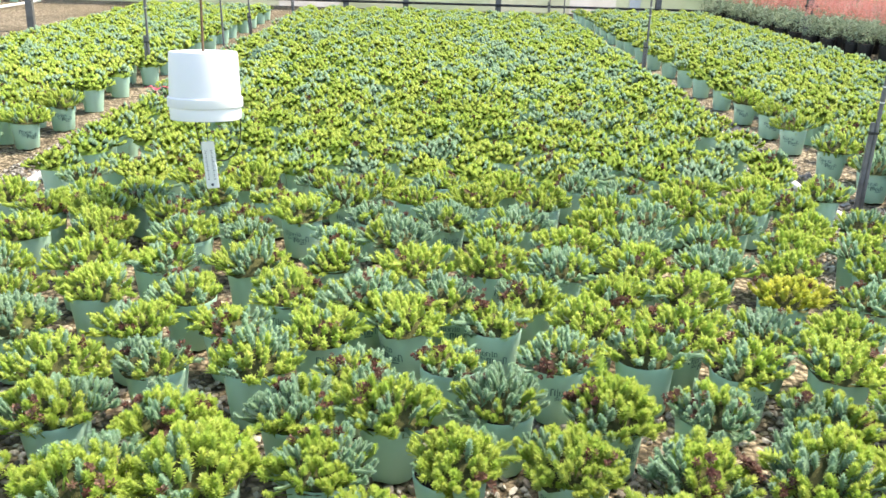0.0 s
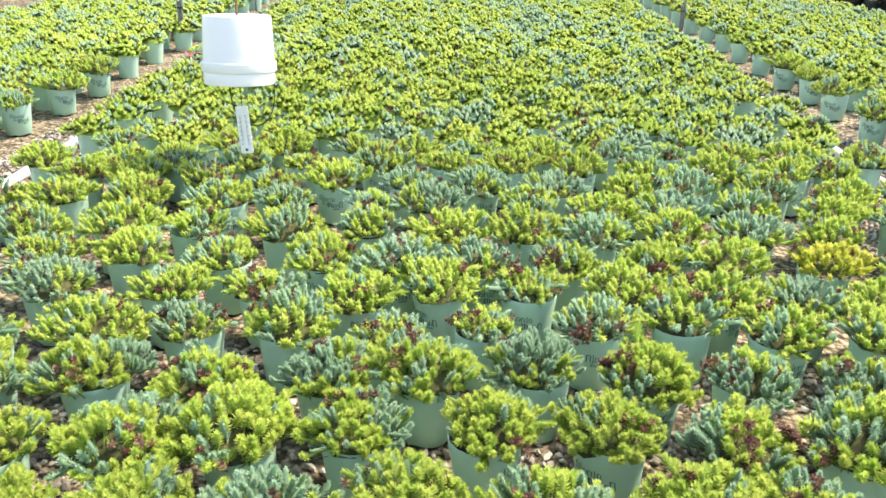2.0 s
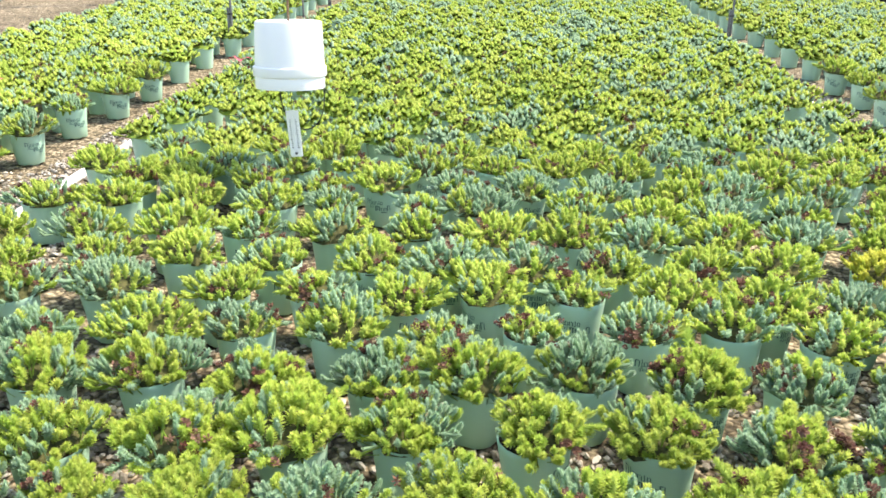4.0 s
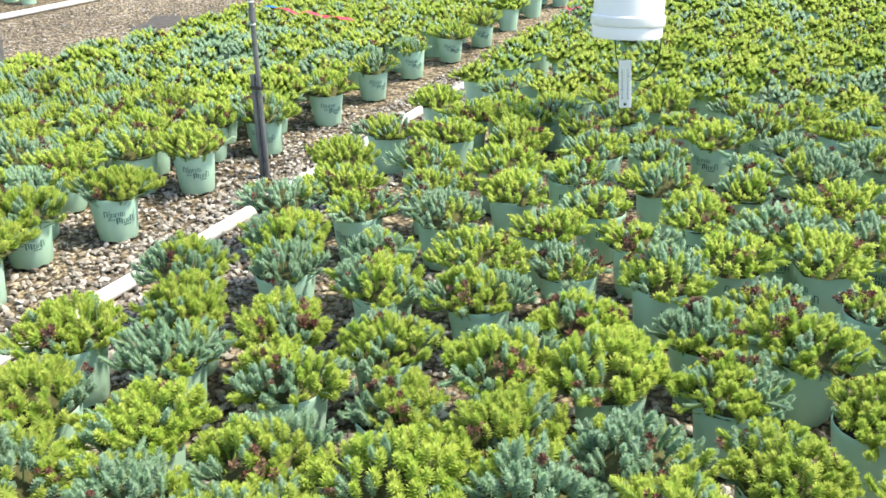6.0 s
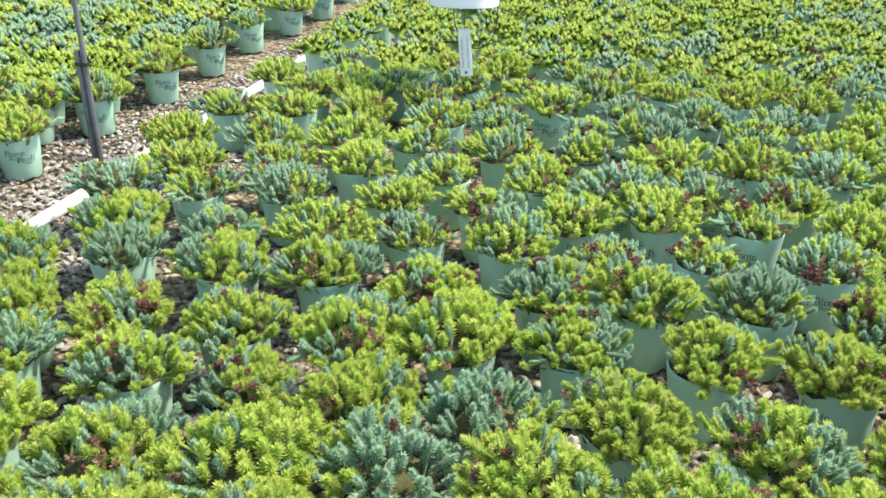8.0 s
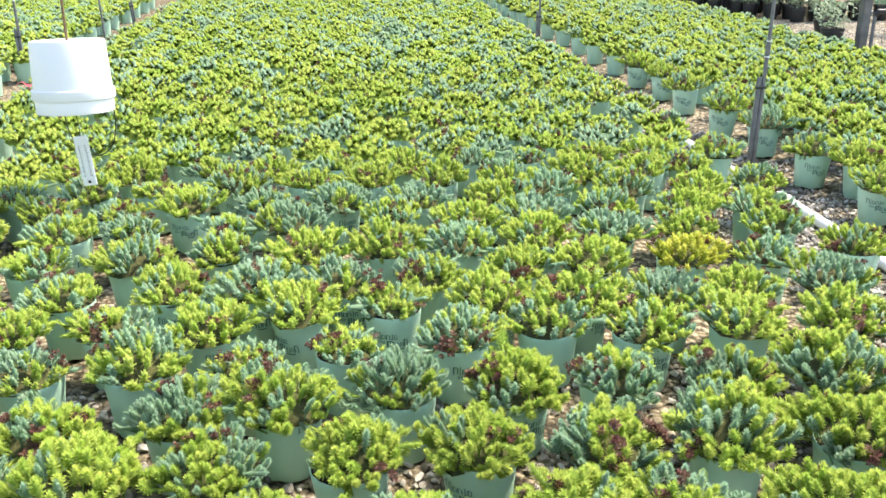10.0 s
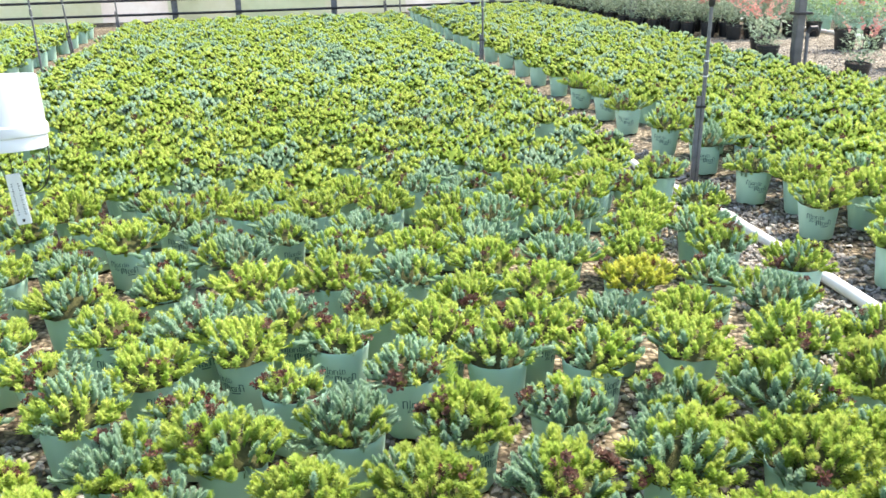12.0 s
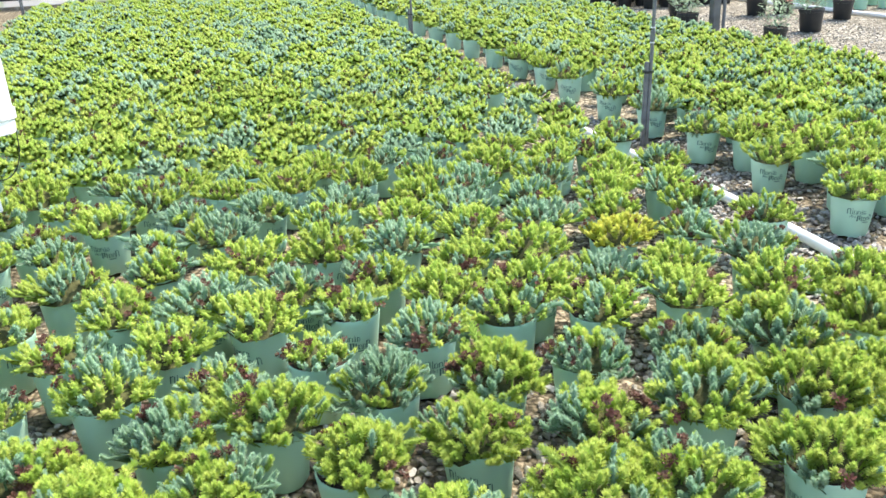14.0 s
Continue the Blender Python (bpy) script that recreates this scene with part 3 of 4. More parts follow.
for x, y, tap in ((5.18, 8.32, True), (5.28, 12.8, False), (5.05, 16.2, False), (-4.84, 4.02, False), (-5.02, 11.8, False), (-5.0, 8.0, False), (5.1, 4.0, False)):
    frame_post(x, y, tap)

# ---- white pipes on the ground ----
for x0, x1, y0, y1 in ((-1.965, -2.08, -0.5, 16.0), (2.19, 2.20, 0.6, 16.0), (-4.42, -4.5, 1.0, 15.0), (-6.62, -6.75, 1.0, 16.2), (7.35, 6.75, 8.0, 16.4)):
    n = 24
    pts = [(x0 + (x1 - x0) * k / n + 0.012 * math.sin(k * 1.7), y0 + (y1 - y0) * k / n, 0.026 - (0.012 if abs(x0) < 3 and k > 5 else 0.0)) for k in range(n + 1)]
    thing = tagged(new("water_pipe", tube_mesh("water_pipe", pts, 0.025, PVC, 12)), "white plastic water pipe lying on the gravel", "pipe", "pipes along the beds")
    for k in (5, 11, 18):
        p, q = Vector(pts[k]), Vector(pts[k + 1])
        part("coupling", tube_mesh("coupling", [p, p + (q - p).normalized() * 0.09], 0.031, PVC, 12), thing)


# ---- sprinkler risers ----
def riser(x, y, high, stake, lean=0.0, turn=0.0, pipe=0.0112):
    thing = tagged(new("sprinkler_riser"), "thin grey sprinkler riser strapped to a short stake", "sprinkler", "risers along the pipes")
    part("riser_pipe", tube_mesh("riser_pipe", [(0, 0, 0), (0, 0, high * 0.62), (0, 0, high)], [pipe, pipe * 0.92, pipe * 0.8], GREYPIPE), thing)
    for z, mat in ((high * 0.615, DIAL), (high * 0.63, GREYPIPE), (high * 0.70, DIAL)):
        part("joint", tube_mesh("joint", [(0, 0, z), (0, 0, z + (0.006 if mat == DIAL else 0.05))], pipe * (1.15 if mat == DIAL else 1.22), mat, 10), thing)
    bm = bmesh.new()
    lathe(bm, [(0.010, high - 0.005), (0.016, high + 0.006), (0.017, high + 0.022), (0.022, high + 0.036), (0.022, high + 0.046), (0.012, high + 0.052)], 12, True, True)
    part("nozzle", from_bm("nozzle", bm, DARKPLASTIC), thing, "dark plastic nozzle")
    if stake:
        part("stake", box_mesh("stake", -0.035, -0.010, 0, -0.0135, 0.010, stake, GREYPIPE, 0.003), thing)
        part("strap", box_mesh("strap", -0.0375, -0.0135, stake - 0.062, 0.0135, 0.0135, stake - 0.048, DARKPLASTIC, 0.002), thing)
    thing.matrix_basis = pose(x, y, 0, 0, lean, turn)


for x, y, high, stake, lean in ((2.36, 4.53, 0.925, 0.47, 1.0), (2.30, 9.43, 0.95, 0.32, 0), (2.16, 14.7, 0.95, 0, -1), (2.02, 15.4, 0.95, 0.3, -2), (-2.185, 3.05, 1.05, 0.445, 0), (-2.34, 7.9, 1.05, 0.42, 0), (-2.15, 9.9, 1.0, 0, -1.5), (-2.22, 11.8, 1.0, 0.3, -4), (-2.2, 15.2, 0.9, 0.3, -2)):
    riser(x, y, high, stake, lean, 0)


# ---- upturned bucket with a thermometer ----
def bucket(x, y):
    thing = tagged(new("hanging_bucket"), "upturned white plastic bucket hanging over the plants", "bucket")
    bm = bmesh.new()
    lathe(bm, [(0.138, 0.556), (0.1435, 0.556), (0.1445, 0.560), (0.1455, 0.596), (0.1440, 0.600), (0.1440, 0.603), (0.1520, 0.605), (0.1535, 0.608), (0.1530, 0.640), (0.1500, 0.643), (0.1450, 0.644), (0.1385, 0.808), (0.136, 0.816), (0.128, 0.8185), (0.02, 0.816)], 48, True)
    lathe(bm, [(0.138, 0.556), (0.129, 0.805), (0.02, 0.808)], 48)
    part("shell", from_bm("shell", bm, BUCKETMAT), thing)
    pts = [(0.128 * math.cos(a), 0.02 * math.sin(a), 0.555 - 0.175 * math.sin(a) ** 0.75) for a in (math.pi * k / 20 for k in range(21))]
    part("bail_handle", tube_mesh("bail_handle", [(p[0] * 0.77 + 0.050, p[1], p[2] + 0.005) for p in pts], 0.0024, BLACKPIPE, 6), thing, "thin wire handle")
    part("rope", tube_mesh("rope", [(0, 0, 0.81), (-0.004, 0.01, 1.3), (0, 0.02, 2.96)], 0.0055, ROPE, 8), thing)
    thing.matrix_basis = pose(x - 0.012, y - 0.05, -0.048, -4.5, -1.0, -8) @ Matrix.Diagonal((1.02, 1.02, 1.065, 1))


bucket(-0.832, 3.84)
tagged(new("support_wire", tube_mesh("support_wire", [(-5.0, 4.0, 2.98), (-0.8, 3.862, 2.955), (5.1, 4.0, 2.98)], 0.004, STEEL, 6)), "taut steel wire between the frame posts", "wire")


def thermometer(x, y):
    thing = tagged(new("thermometer"), "white strip thermometer hanging under the bucket", "thermometer")
    part("plate", box_mesh("plate", -0.027, -0.005, 0.262, 0.027, 0.004, 0.468, DIAL, 0.003), thing)
    part("scale_tube", box_mesh("scale_tube", -0.003, -0.0085, 0.285, 0.003, -0.0052, 0.44, DIAL, 0.001), thing)
    bm = bmesh.new()
    for side in (-1, 1):
        for k in range(14):
            w = 0.008 if k % 2 == 0 else 0.005
            x0 = 0.009 if side > 0 else -0.009 - w
            z = 0.303 + k * 0.0095
            vs = [bm.verts.new((p, -0.0056, q)) for p, q in ((x0, z), (x0 + w, z), (x0 + w, z + 0.003), (x0, z + 0.003))]
            bm.faces.new(vs)
    part("scale_marks", from_bm("scale_marks", bm, MARK, False), thing)
    part("bulb", box_mesh("bulb", -0.005, -0.0095, 0.274, 0.005, -0.0052, 0.287, MARK, 0.002), thing)
    part("hanger_wire", tube_mesh("hanger_wire", [(0, 0, 0.448), (0.004, 0.004, 0.50), (0, 0.02, 0.842)], 0.0016, BLACKPIPE, 6), thing)
    thing.matrix_basis = pose(x, y, -0.016, 0, -4, 4)


thermometer(-0.806, 3.80)


# ---- flagging tape ----
def tape(pts, name_mat, label, width=0.03):
    bm = bmesh.new()
    rows = []
    for k, p in enumerate(pts):
        w = width * (0.6 + 0.5 * math.sin(k * 1.3) ** 2)
        rows.append([bm.verts.new((p[0] + 0.2 * w, p[1] - w / 2, p[2] + 0.006 * math.sin(k * 2.1))), bm.verts.new((p[0], p[1] + w / 2, p[2] - 0.006 * math.sin(k * 1.6)))])
    for a, b in zip(rows, rows[1:]):
        bm.faces.new((a[0], b[0], b[1], a[1]))
    bmesh.ops.solidify(bm, geom=bm.faces[:], thickness=0.0008)
    tagged(new("flagging_tape", from_bm("flagging_tape", bm, name_mat)), label, "tape")


tape([(-3.60 + 0.045 * k, 5.30 - 0.0138 * k + 0.02 * math.sin(k * 0.9), 0.305 + 0.008 * math.sin(k * 1.1)) for k in range(17)], PINK, "pink plastic flagging tape lying on the plants", 0.06)
tape([(-3.76 + 0.028 * k, 5.38 + 0.01 * math.sin(k * 2.0), 0.30 + 0.008 * math.sin(k)) for k in range(5)], BLUETAPE, "short blue plastic tape lying on the plants", 0.05)
tape([(-1.80 + 0.03 * k, 6.02 + 0.03 * math.sin(k * 1.5), 0.295 + 0.012 * math.sin(k * 1.8)) for k in range(6)], PINK, "crumpled pink plastic tape lying on the plants", 0.055)

# ---- wet patch in the gravel path ----
bm = bmesh.new()
ring = []
for k in range(72):
    a = 6.2832 * k / 72
    r = 0.30 + 0.07 * math.sin(3 * a) + 0.045 * math.sin(5 * a + 1) + 0.03 * math.sin(11 * a + 2) + 0.015 * math.sin(19 * a)
    ring.append(bm.verts.new((r * math.cos(a) * 0.8 - 5.20, r * math.sin(a) * 1.25 + 6.08, 0.001)))
bm.faces.new(ring)
tagged(new("wet_patch", from_bm("wet_patch", bm, WET, False)), "grey wet silt patch on the gravel path", "puddle", kind="structure")

# ---- the middle bed, its nearest rows pot by pot ----
ROWS = [
    "-1.37,0.94,m -1.10,0.96,b -0.82,0.97,y -0.55,1.00,m",
    "-1.50,1.17,y -1.22,1.17,y -0.93,1.18,m -0.65,1.21,y -0.42,1.26,b -0.13,1.25,y 0.16,1.25,m 0.45,1.24,y 0.72,1.23,m",
    "-1.66,1.42,yr -1.37,1.44,b -1.04,1.45,m -0.77,1.44,mrs -0.53,1.45,y -0.27,1.47,b 0.01,1.51,y 0.31,1.47,m 0.58,1.48,y 0.82,1.49,m 1.12,1.47,y 1.40,1.46,m",
    "-1.48,1.64,y -1.20,1.65,yr -0.90,1.67,m -0.62,1.70,m -0.37,1.74,y -0.11,1.77,m 0.18,1.80,yr 0.46,1.80,y 0.74,1.75,mr 1.02,1.78,m 1.29,1.73,y 1.52,1.74,y",
    "-1.66,1.89,br -1.38,1.97,b -1.07,1.96,m -0.79,2.00,m -0.52,1.98,mr -0.21,2.02,br 0.03,2.04,m 0.31,2.08,b 0.59,2.06,yr 0.84,2.07,br 1.12,2.02,mr 1.41,2.01,m 1.70,2.03,y",
    "-1.48,2.14,m -1.17,2.16,bs -0.91,2.23,y -0.63,2.28,br -0.36,2.28,m -0.08,2.26,mrs 0.18,2.31,mrs 0.49,2.34,br 0.75,2.39,mr 1.01,2.33,mr 1.28,2.32,y 1.58,2.29,y 1.84,2.26,y",
    "-1.69,2.42,b -1.41,2.45,mr -1.13,2.52,b -0.77,2.52,yr -0.48,2.55,mrs -0.21,2.51,y 0.05,2.59,y 0.32,2.58,mrs 0.61,2.56,y 0.89,2.56,yr 1.15,2.55,b 1.40,2.54,y 1.70,2.56,b",
    "-1.56,2.67,y -1.27,2.75,m -0.98,2.80,y -0.66,2.76,m -0.35,2.77,yr -0.09,2.77,b 0.19,2.77,br 0.46,2.80,mr 0.73,2.81,yr 1.00,2.84,y 1.32,2.86,g 1.60,2.83,br 1.94,2.86,yr",
    "-1.73,2.93,y -1.42,2.99,m -1.12,3.05,y -0.84,3.03,mr -0.52,3.05,m -0.24,3.11,mr 0.07,3.04,y 0.33,3.08,y 0.59,3.08,b 0.88,3.11,y 1.15,3.12,b 1.43,3.10,yr 1.76,3.10,mr",
]
random.seed(11)
for row in ROWS:
    for spot in row.split():
        x, y, kind = spot.split(",")
        x, y = float(x), float(y)
        set_pot(x, y, kind, 0 if y < 2.20 else 1, "stonecrops in the middle bed")
DRIFTS = [(-1.09, 3.52), (-0.66, 3.34), (-0.5, 4.45), (-0.4, 3.88), (-0.11, 3.34), (0.01, 3.66), (-0.17, 4.6), (0.24, 4.91), (0.29, 3.72), (0.46, 4.0), (0.59, 3.62), (1.05, 3.7), (0.98, 3.4), (0.84, 4.35), (1.01, 4.36), (1.13, 4.27), (1.76, 4.93), (1.51, 4.59), (-1.72, 4.1), (-1.63, 4.28)]
MIX = ["y"] * 11 + ["m"] * 8 + ["yr"] * 3 + ["mr"] * 2 + ["mrs"] * 2
COOL = ["b"] * 4 + ["bs"] * 2 + ["m"] * 6 + ["br"] * 1 + ["y"] * 2 + ["mr"] * 1


def pick(x, y):
    """The kind at a place: the blue-grey ones stand in loose drifts."""
    if y < 5.6 and abs(x) < 2:
        return random.choice(COOL[:8] if any((x - p) ** 2 + (y - q) ** 2 < 0.025 for p, q in DRIFTS) else MIX)
    return random.choice(COOL if noise.noise((x * 0.8, y * 0.8, 3.0)) + random.gauss(0, 0.16) > (0.12 if y < 5 else 0.22) else MIX)


def lattice(x0, x1, y0, y1, dx, dy, jit=0.022):
    """Places of a staggered bed, row by row."""
    k, y = 0, y0
    while y < y1:
        x = x0 + (dx / 2 if k % 2 else 0)
        while x < x1:
            yield x + random.gauss(0, jit), y + random.gauss(0, jit)
            x += dx
        y, k = y + dy, k + 1


FAR = []
for x, y in lattice(-1.72, 2.04, 3.36, 14.1, 0.294, 0.277, 0.03):
    if y > 4.2 and x < -1.48:
        x = -1.73 + 0.4 * (x + 1.62)
    if y > 4.4 and x > 1.70:
        x = 1.80 + 0.5 * (x - 1.70)
    if y < 4.25:
        set_pot(x, y, pick(x, y), 1, "stonecrops in the middle bed")
    else:
        FAR.append((x, y, pick(x, y), "middle"))

# ---- the beds beside it ----
LEFT_EDGE = "-2.30,1.37,m -2.33,1.70,y -2.44,2.00,m -2.32,2.29,y -2.36,2.80,y -2.38,3.34,m -2.36,3.86,y -2.38,4.40,m -2.40,4.95,bs -2.36,5.46,y -2.35,6.00,y"
for spot in LEFT_EDGE.split():
    x, y, kind = spot.split(",")
    x, y = float(x), float(y)
    set_pot(x, y, kind, 0 if y < 2.4 else 1, "stonecrops in the bed by the path", random.gauss(40, 12))
for x, y in lattice(-4.12, -2.53, 1.2, 14.1, 0.260, 0.245):
    if y < 4.9:
        set_pot(x, y, pick(x, y), 1 if y < 3.4 else 2, "stonecrops in the bed by the path")
    else:
        FAR.append((x, y, pick(x, y), "path"))
for k in range(13):
    FAR.append((-2.38 - 0.006 * k + random.gauss(0, 0.02), 6.68 + 0.62 * k, random.choice(MIX), "path"))
RIGHT_EDGE = "2.42,2.97,y 2.47,3.57,y 2.60,3.22,m 2.46,4.13,m 2.60,3.92,y 2.50,4.72,b 2.48,5.23,m 2.49,5.85,m 2.51,6.33,y 2.49,6.84,y"
for spot in RIGHT_EDGE.split():
    x, y, kind = spot.split(",")
    set_pot(float(x), float(y), kind, 1, "stonecrops in the bed by the sage", random.gauss(-22, 10))
for x, y in lattice(2.74, 4.46, 2.6, 15.0, 0.264, 0.255):
    if y < 5.8:
        set_pot(x, y, pick(x, y), 1 if y < 3.9 and x < 3.4 else 2, "stonecrops in the bed by the sage")
    else:
        FAR.append((x, y, pick(x, y), "sage"))
for k in range(14):
    FAR.append((2.49 - 0.004 * k + random.gauss(0, 0.02), 7.45 + 0.58 * k, random.choice(MIX), "sage"))


# ---- the farther pots of each bed, joined ----
def simple_pot(seg=10):
    a = 6.2832 * np.arange(seg) / seg
    ring = lambda r, z: np.stack([r * np.cos(a), r * np.sin(a), np.full(seg, z)], 1)
    v = np.concatenate([ring(R_FOOT, 0.0), ring(R_TOP, 0.166), ring(R_TOP - 0.004, 0.158), np.array([[0, 0, 0.160]])])
    f, s = [], []
    for q in range(seg):
        q2 = (q + 1) % seg
        f += [[q, q2, q2 + seg], [q, q2 + seg, q + seg], [2 * seg + q, 2 * seg + q2, 3 * seg]]
        s += [4, 4, 5]
    return v, np.array(f), np.array(s), np.zeros(len(v)), np.zeros(len(v))


def far_bed(spots, variants, mats, label, name):
    pot = simple_pot()
    chunks = []
    for x, y, kind in spots:
        v, f, s, t, c = variants[kind][rng.integers(len(variants[kind]))]
        a, k = rng.uniform(0, 6.28), rng.uniform(0.93, 1.1)
        R = np.array([[math.cos(a), -math.sin(a), 0], [math.sin(a), math.cos(a), 0], [0, 0, 1]])
        chunks.append((v @ R.T * [k, k, k] + [x, y, 0.155 * (1 - k)], f, s, t, np.clip(c + rng.normal(0, 0.2), 0, 1)))
        chunks.append((pot[0] + [x, y, 0.0], *pot[1:]))
    v, f, s, t, c = joined(chunks)
    tagged(new(name, from_np(name, v, f, mats, s, t, c, soft=0.42)), label, "potted plants", kind="stuff")


FARKINDS = {(k, lod): [sedum(KINDS[k][0], KINDS[k][1], lod, KINDS[k][2] * 1.04, KINDS[k][3]) for _ in range(3)] for k in sorted(set(MIX + COOL)) for lod in (2, 3)}
for where, label in (("middle", "rows of mint pots of golden and blue-grey stonecrop in the middle bed"), ("path", "rows of mint pots of stonecrop beside the gravel path"), ("sage", "rows of mint pots of stonecrop beside the red sage")):
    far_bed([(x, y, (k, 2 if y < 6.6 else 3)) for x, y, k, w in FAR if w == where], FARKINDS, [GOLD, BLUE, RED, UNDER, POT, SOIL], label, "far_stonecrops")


# ---- leafy plants ----
def bush(count, wide, tall, base, length, width, slot, spikes=0, spike_h=0.2, droop=0.0):
    """Leafy stems over a pot: broad leaves all round, with upright flower spikes if any."""
    chunks = []
    u = rng.uniform(0, 1, count)
    a = rng.uniform(0, 6.28, count)
    r = wide * np.sqrt(rng.uniform(0, 1, count)) * (0.45 + 0.55 * np.sin(u * 2.6))
    b = np.stack([r * np.cos(a), r * np.sin(a), base + tall * u], 1)
    d = np.stack([np.cos(a), np.sin(a), rng.uniform(-0.2, 1.3, count)], 1) + rng.normal(0, 0.35, (count, 3))
    d /= np.linalg.norm(d, axis=1)[:, None]
    s = np.cross(d, [0.1, 0.2, 1.0])
    s *= (width / 2 / np.linalg.norm(s, axis=1))[:, None]
    ln = length * rng.uniform(0.7, 1.2, count)[:, None]
    v = np.stack([b, b + d * ln * 0.5 + s, b + d * ln - [0, 0, 0.15 * length], b + d * ln * 0.5 - s], 1).reshape(-1, 3)
    i = np.arange(count)[:, None] * 4
    f = np.concatenate([i + [0, 1, 2], i + [0, 2, 3]])
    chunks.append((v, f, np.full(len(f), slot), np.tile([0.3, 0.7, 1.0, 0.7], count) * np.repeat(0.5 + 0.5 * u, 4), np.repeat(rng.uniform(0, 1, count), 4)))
    for _ in range(spikes):
        a, r = rng.uniform(0, 6.28), wide * 0.9 * math.sqrt(rng.uniform(0, 1))
        z0, h = base + tall * rng.uniform(0.70, 0.95), spike_h * rng.uniform(0.7, 1.15)
        lean = rng.normal(0, 0.16, 2) + np.array([math.cos(a), math.sin(a)]) * droop
        k = np.linspace(0.25, 1, 16)
        c = np.stack([r * math.cos(a) + lean[0] * h * k, r * math.sin(a) + lean[1] * h * k, z0 + h * k], 1)
        g = rng.uniform(0, 6.28, 16)
        w = 0.015 * (1.25 - k)[:, None] + 0.008
        o = np.stack([np.cos(g), np.sin(g), 0.5 + 0 * g], 1)
        sd = np.stack([-np.sin(g), np.cos(g), 0 * g], 1)
        v = np.stack([c, c + o * w + sd * w * 0.6, c + o * w * 1.9, c + o * w - sd * w * 0.6], 1).reshape(-1, 3)
        i = np.arange(16)[:, None] * 4
        f = np.concatenate([i + [0, 1, 2], i + [0, 2, 3]])
        chunks.append((v, f, np.full(len(f), 1), np.tile([0.2, 0.7, 1, 0.7], 16), np.full(64, rng.uniform(0, 1))))
        st = np.array([[r * math.cos(a) - 0.002, r * math.sin(a), z0 - 0.05], [r * math.cos(a) + 0.002, r * math.sin(a), z0 - 0.05], [*c[-1]]])
        chunks.append((st, np.array([[0, 1, 2]]), np.array([0]), np.full(3, 0.3), np.full(3, 0.3)))
    return joined(chunks)


bm = bmesh.new()
lathe(bm, [(0.076, 0.004), (0.078, 0.0), (0.080, 0.004), (0.092, 0.150), (0.098, 0.152), (0.098, 0.176), (0.094, 0.176), (0.090, 0.15)], 20, close_bottom=True)
BLACK_ME = from_bm("pot", bm, BLACKPOT)


def sage(spikes, height, droop=0.0):
    thing = tagged(new("potted_sage"), "black plastic pot of grey-green sage with coral red flower spikes", "potted plant", "red sages on the gravel")
    part("pot", BLACK_ME, thing, "black plastic pot")
    soil = part("soil", SOIL_ME, thing)
    soil.scale = (1.12, 1.12, 1.03)
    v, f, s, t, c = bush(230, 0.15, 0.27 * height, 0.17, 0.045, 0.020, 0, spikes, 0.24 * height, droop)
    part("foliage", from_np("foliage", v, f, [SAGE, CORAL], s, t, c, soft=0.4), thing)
    return thing


random.seed(5)
full = [sage(9, 1.0), sage(8, 1.08), sage(10, 0.95)]
k = 0
for x, y in lattice(4.62, 7.0, 10.75, 16.4, 0.28, 0.27, 0.03):
    if x < (5.60 - 0.5 * (y - 10.75) if y < 11.8 else 5.06 - 0.09 * (y - 11.8)) or abs(x - 5.2) < 0.14 and abs(y - 12.8) < 0.2:
        continue
    m = pose(x, y, 0.0, 0, 0, random.uniform(0, 360))
    if k < 3:
        full[k].matrix_basis = m
    else:
        copy_thing(full[k % 3], m)
    k += 1
loose = [sage(7, 0.85, 0.5), sage(9, 0.80, 0.7)]
for k, (x, y, big) in enumerate(((5.05, 7.16, 1.0), (5.30, 9.20, 1.05), (4.97, 8.48, 0.95), (6.05, 7.95, 1.0), (6.42, 9.40, 1.05), (6.74, 9.35, 1.0), (6.95, 8.6, 0.95))):
    m = pose(x, y, 0.0, random.gauss(0, 2), random.gauss(0, 2), 70 * k) @ Matrix.Scale(1.1 * big, 4)
    if k < 2:
        loose[k].matrix_basis = m
    else:
        copy_thing(loose[k % 2], m)

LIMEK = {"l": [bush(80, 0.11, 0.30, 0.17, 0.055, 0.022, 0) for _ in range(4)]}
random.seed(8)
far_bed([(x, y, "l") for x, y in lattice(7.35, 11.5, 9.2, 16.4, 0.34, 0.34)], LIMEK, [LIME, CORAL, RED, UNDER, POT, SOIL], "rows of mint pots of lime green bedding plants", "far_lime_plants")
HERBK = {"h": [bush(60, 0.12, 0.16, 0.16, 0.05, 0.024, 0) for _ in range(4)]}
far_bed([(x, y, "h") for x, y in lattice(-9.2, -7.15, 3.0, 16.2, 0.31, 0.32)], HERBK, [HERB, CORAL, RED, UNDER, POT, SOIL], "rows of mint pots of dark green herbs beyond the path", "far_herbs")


# ---- loose stones of the gravel ----
def stone_shape(sub):
    bm = bmesh.new()
    bmesh.ops.create_icosphere(bm, subdivisions=sub, radius=1.0)
    ax = [random.uniform(0.75, 1.35), random.uniform(0.6, 1.0), random.uniform(0.38, 0.7)]
    o = Vector((random.uniform(0, 50), random.uniform(0, 50), 0))
    for v in bm.verts:
        v.co *= 1 + 0.75 * noise.noise(v.co * 1.3 + o)
        v.co = Vector((v.co.x * ax[0], v.co.y * ax[1], v.co.z * ax[2]))
    return bm


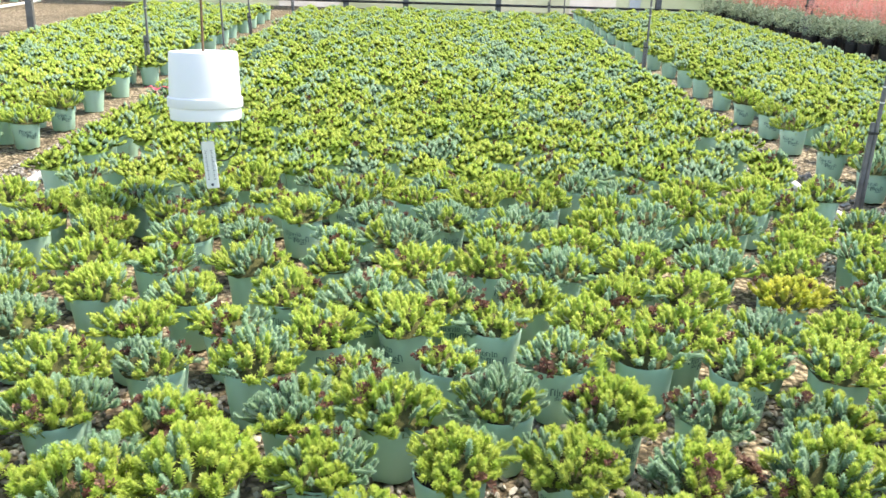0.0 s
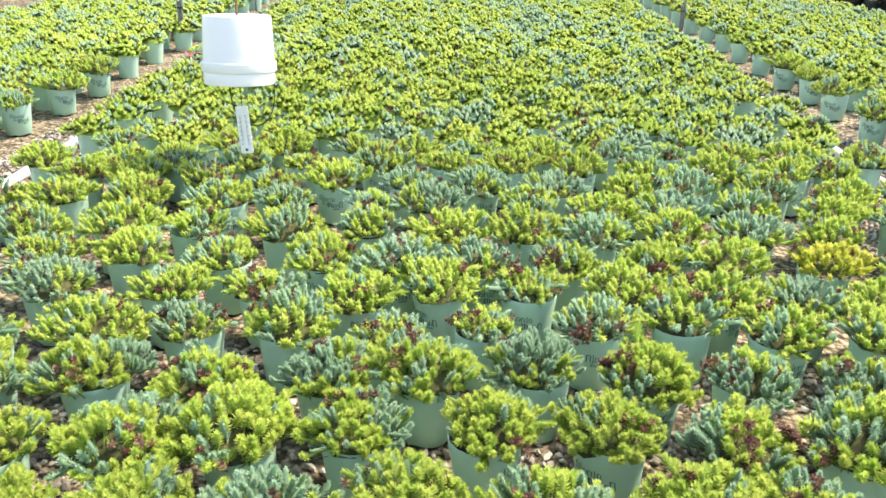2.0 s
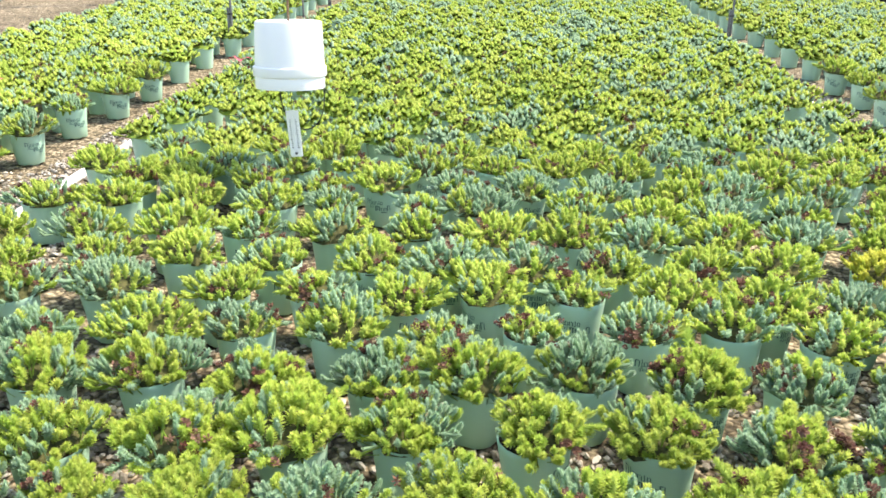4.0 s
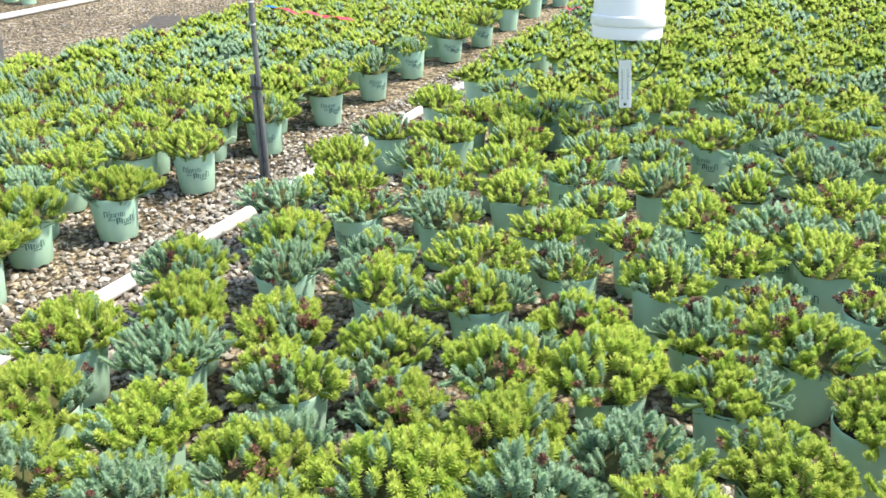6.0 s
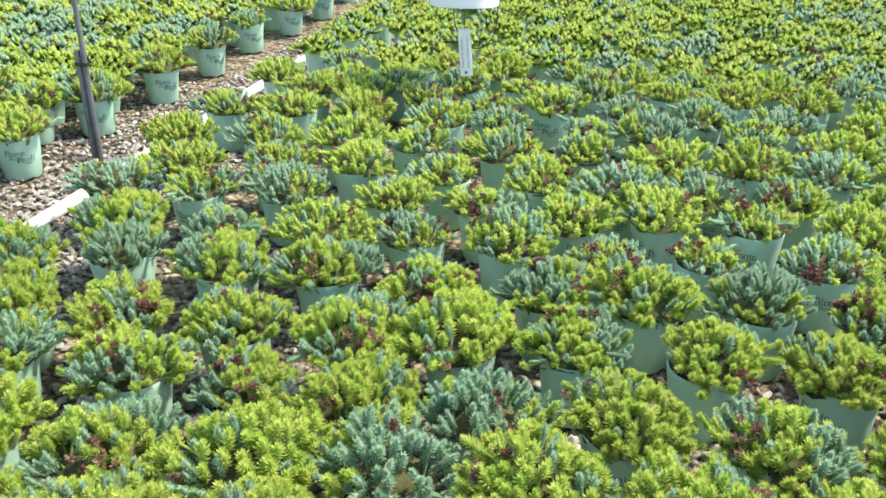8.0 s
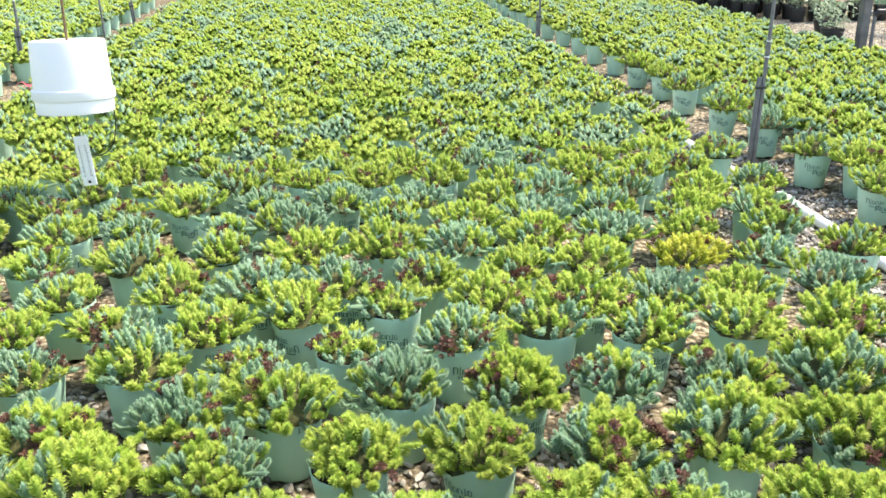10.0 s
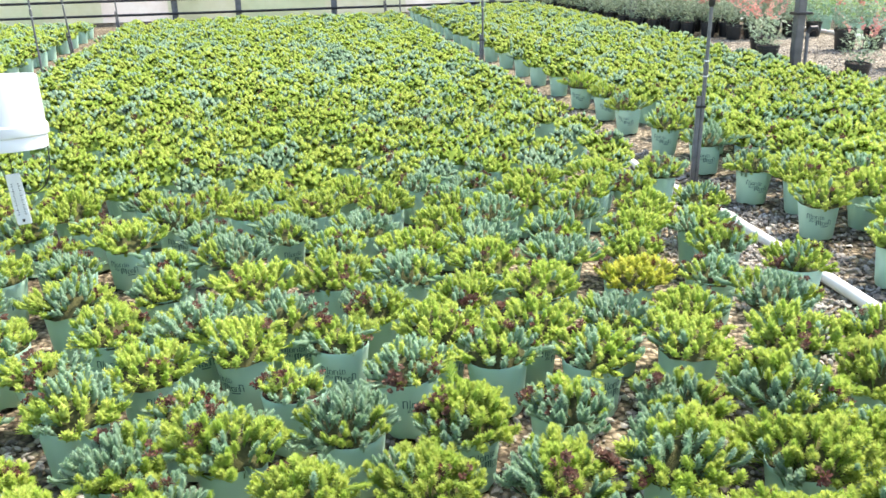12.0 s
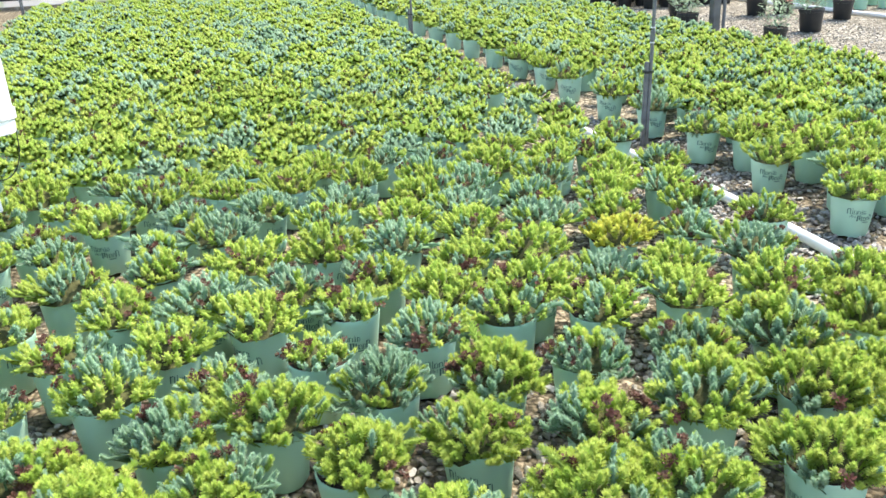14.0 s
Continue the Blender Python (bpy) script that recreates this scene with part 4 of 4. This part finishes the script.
def as_arrays(bm):
    bm.verts.index_update()
    v, f = np.array([tuple(p.co) for p in bm.verts]), np.array([[p.index for p in g.verts] for g in bm.faces])
    bm.free()
    return v, f


random.seed(3)
COARSE = [as_arrays(stone_shape(1)) for _ in range(14)]
ALLPOTS = [o.matrix_basis.translation for o in scene.objects if o.name.startswith("potted_stonecrop")]
GRID = {}
for p in ALLPOTS:
    GRID.setdefault((int(p.x // 0.3), int(p.y // 0.3)), []).append(p)


def free(x, y, r=0.064):
    cx, cy = int(x // 0.3), int(y // 0.3)
    return all((p.x - x) ** 2 + (p.y - y) ** 2 > r * r for i in (-1, 0, 1) for j in (-1, 0, 1) for p in GRID.get((cx + i, cy + j), ()))


def strew(x0, x1, y0, y1, per, shapes, low=0.007, high=0.019):
    chunks = []
    for _ in range(int((x1 - x0) * (y1 - y0) * per)):
        x, y = random.uniform(x0, x1), random.uniform(y0, y1)
        if not free(x, y) or ((x + 5.20) / 0.20) ** 2 + ((y - 6.08) / 0.30) ** 2 < 1:
            continue
        v, f = shapes[random.randrange(len(shapes))]
        R = np.array(Euler((random.gauss(0, 0.35), random.gauss(0, 0.35), random.uniform(0, 6.28))).to_matrix())
        s = random.uniform(low, high)
        chunks.append((v * s @ R.T + [x, y, s * random.uniform(0.15, 0.5)], f, np.zeros(len(f)), np.zeros(len(v)), np.zeros(len(v))))
    v, f, s, t, c = joined(chunks)
    tagged(new("loose_gravel", from_np("loose_gravel", v, f, [STONE], smooth=False)), "loose crushed grey and tan gravel stones", "gravel", kind="stuff")


strew(-2.25, -1.62, 1.0, 3.6, 2100, COARSE, 0.006, 0.0145)
strew(-2.25, -1.70, 3.6, 6.5, 1500, COARSE, 0.006, 0.015)
strew(1.75, 2.45, 1.3, 4.4, 2000, COARSE, 0.006, 0.0145)
strew(1.9, 2.4, 4.4, 8.0, 800, COARSE)
strew(-1.62, 1.75, 0.8, 2.5, 1050, COARSE, 0.006, 0.016)
strew(-2.75, -2.25, 1.0, 4.2, 1300, COARSE, 0.006, 0.0145)
strew(2.45, 2.8, 2.3, 4.6, 1200, COARSE, 0.006, 0.0145)
strew(4.8, 6.8, 5.5, 9.8, 240, COARSE, 0.005, 0.012)
strew(-6.5, -4.6, 3.6, 8.0, 260, COARSE, 0.005, 0.012)

PIECES = []
for k in range(10):
    bm = stone_shape(2)
    for v in bm.verts:
        v.co *= 0.0125
    PIECES.append(from_bm("stone", bm, STONE, False))
for k in range(300):
    x, y = (random.uniform(-2.18, -1.66), random.uniform(1.05, 3.6)) if k < 190 else (random.uniform(1.85, 2.3), random.uniform(2.0, 4.4))
    if not free(x, y, 0.08):
        continue
    ob = part("stone", PIECES[k % 10], GROUND)
    s = random.uniform(0.8, 1.5)
    ob.matrix_basis = pose(x, y, 0.008 * s, random.gauss(0, 15), random.gauss(0, 15), random.uniform(0, 360)) @ Matrix.Scale(s, 4)
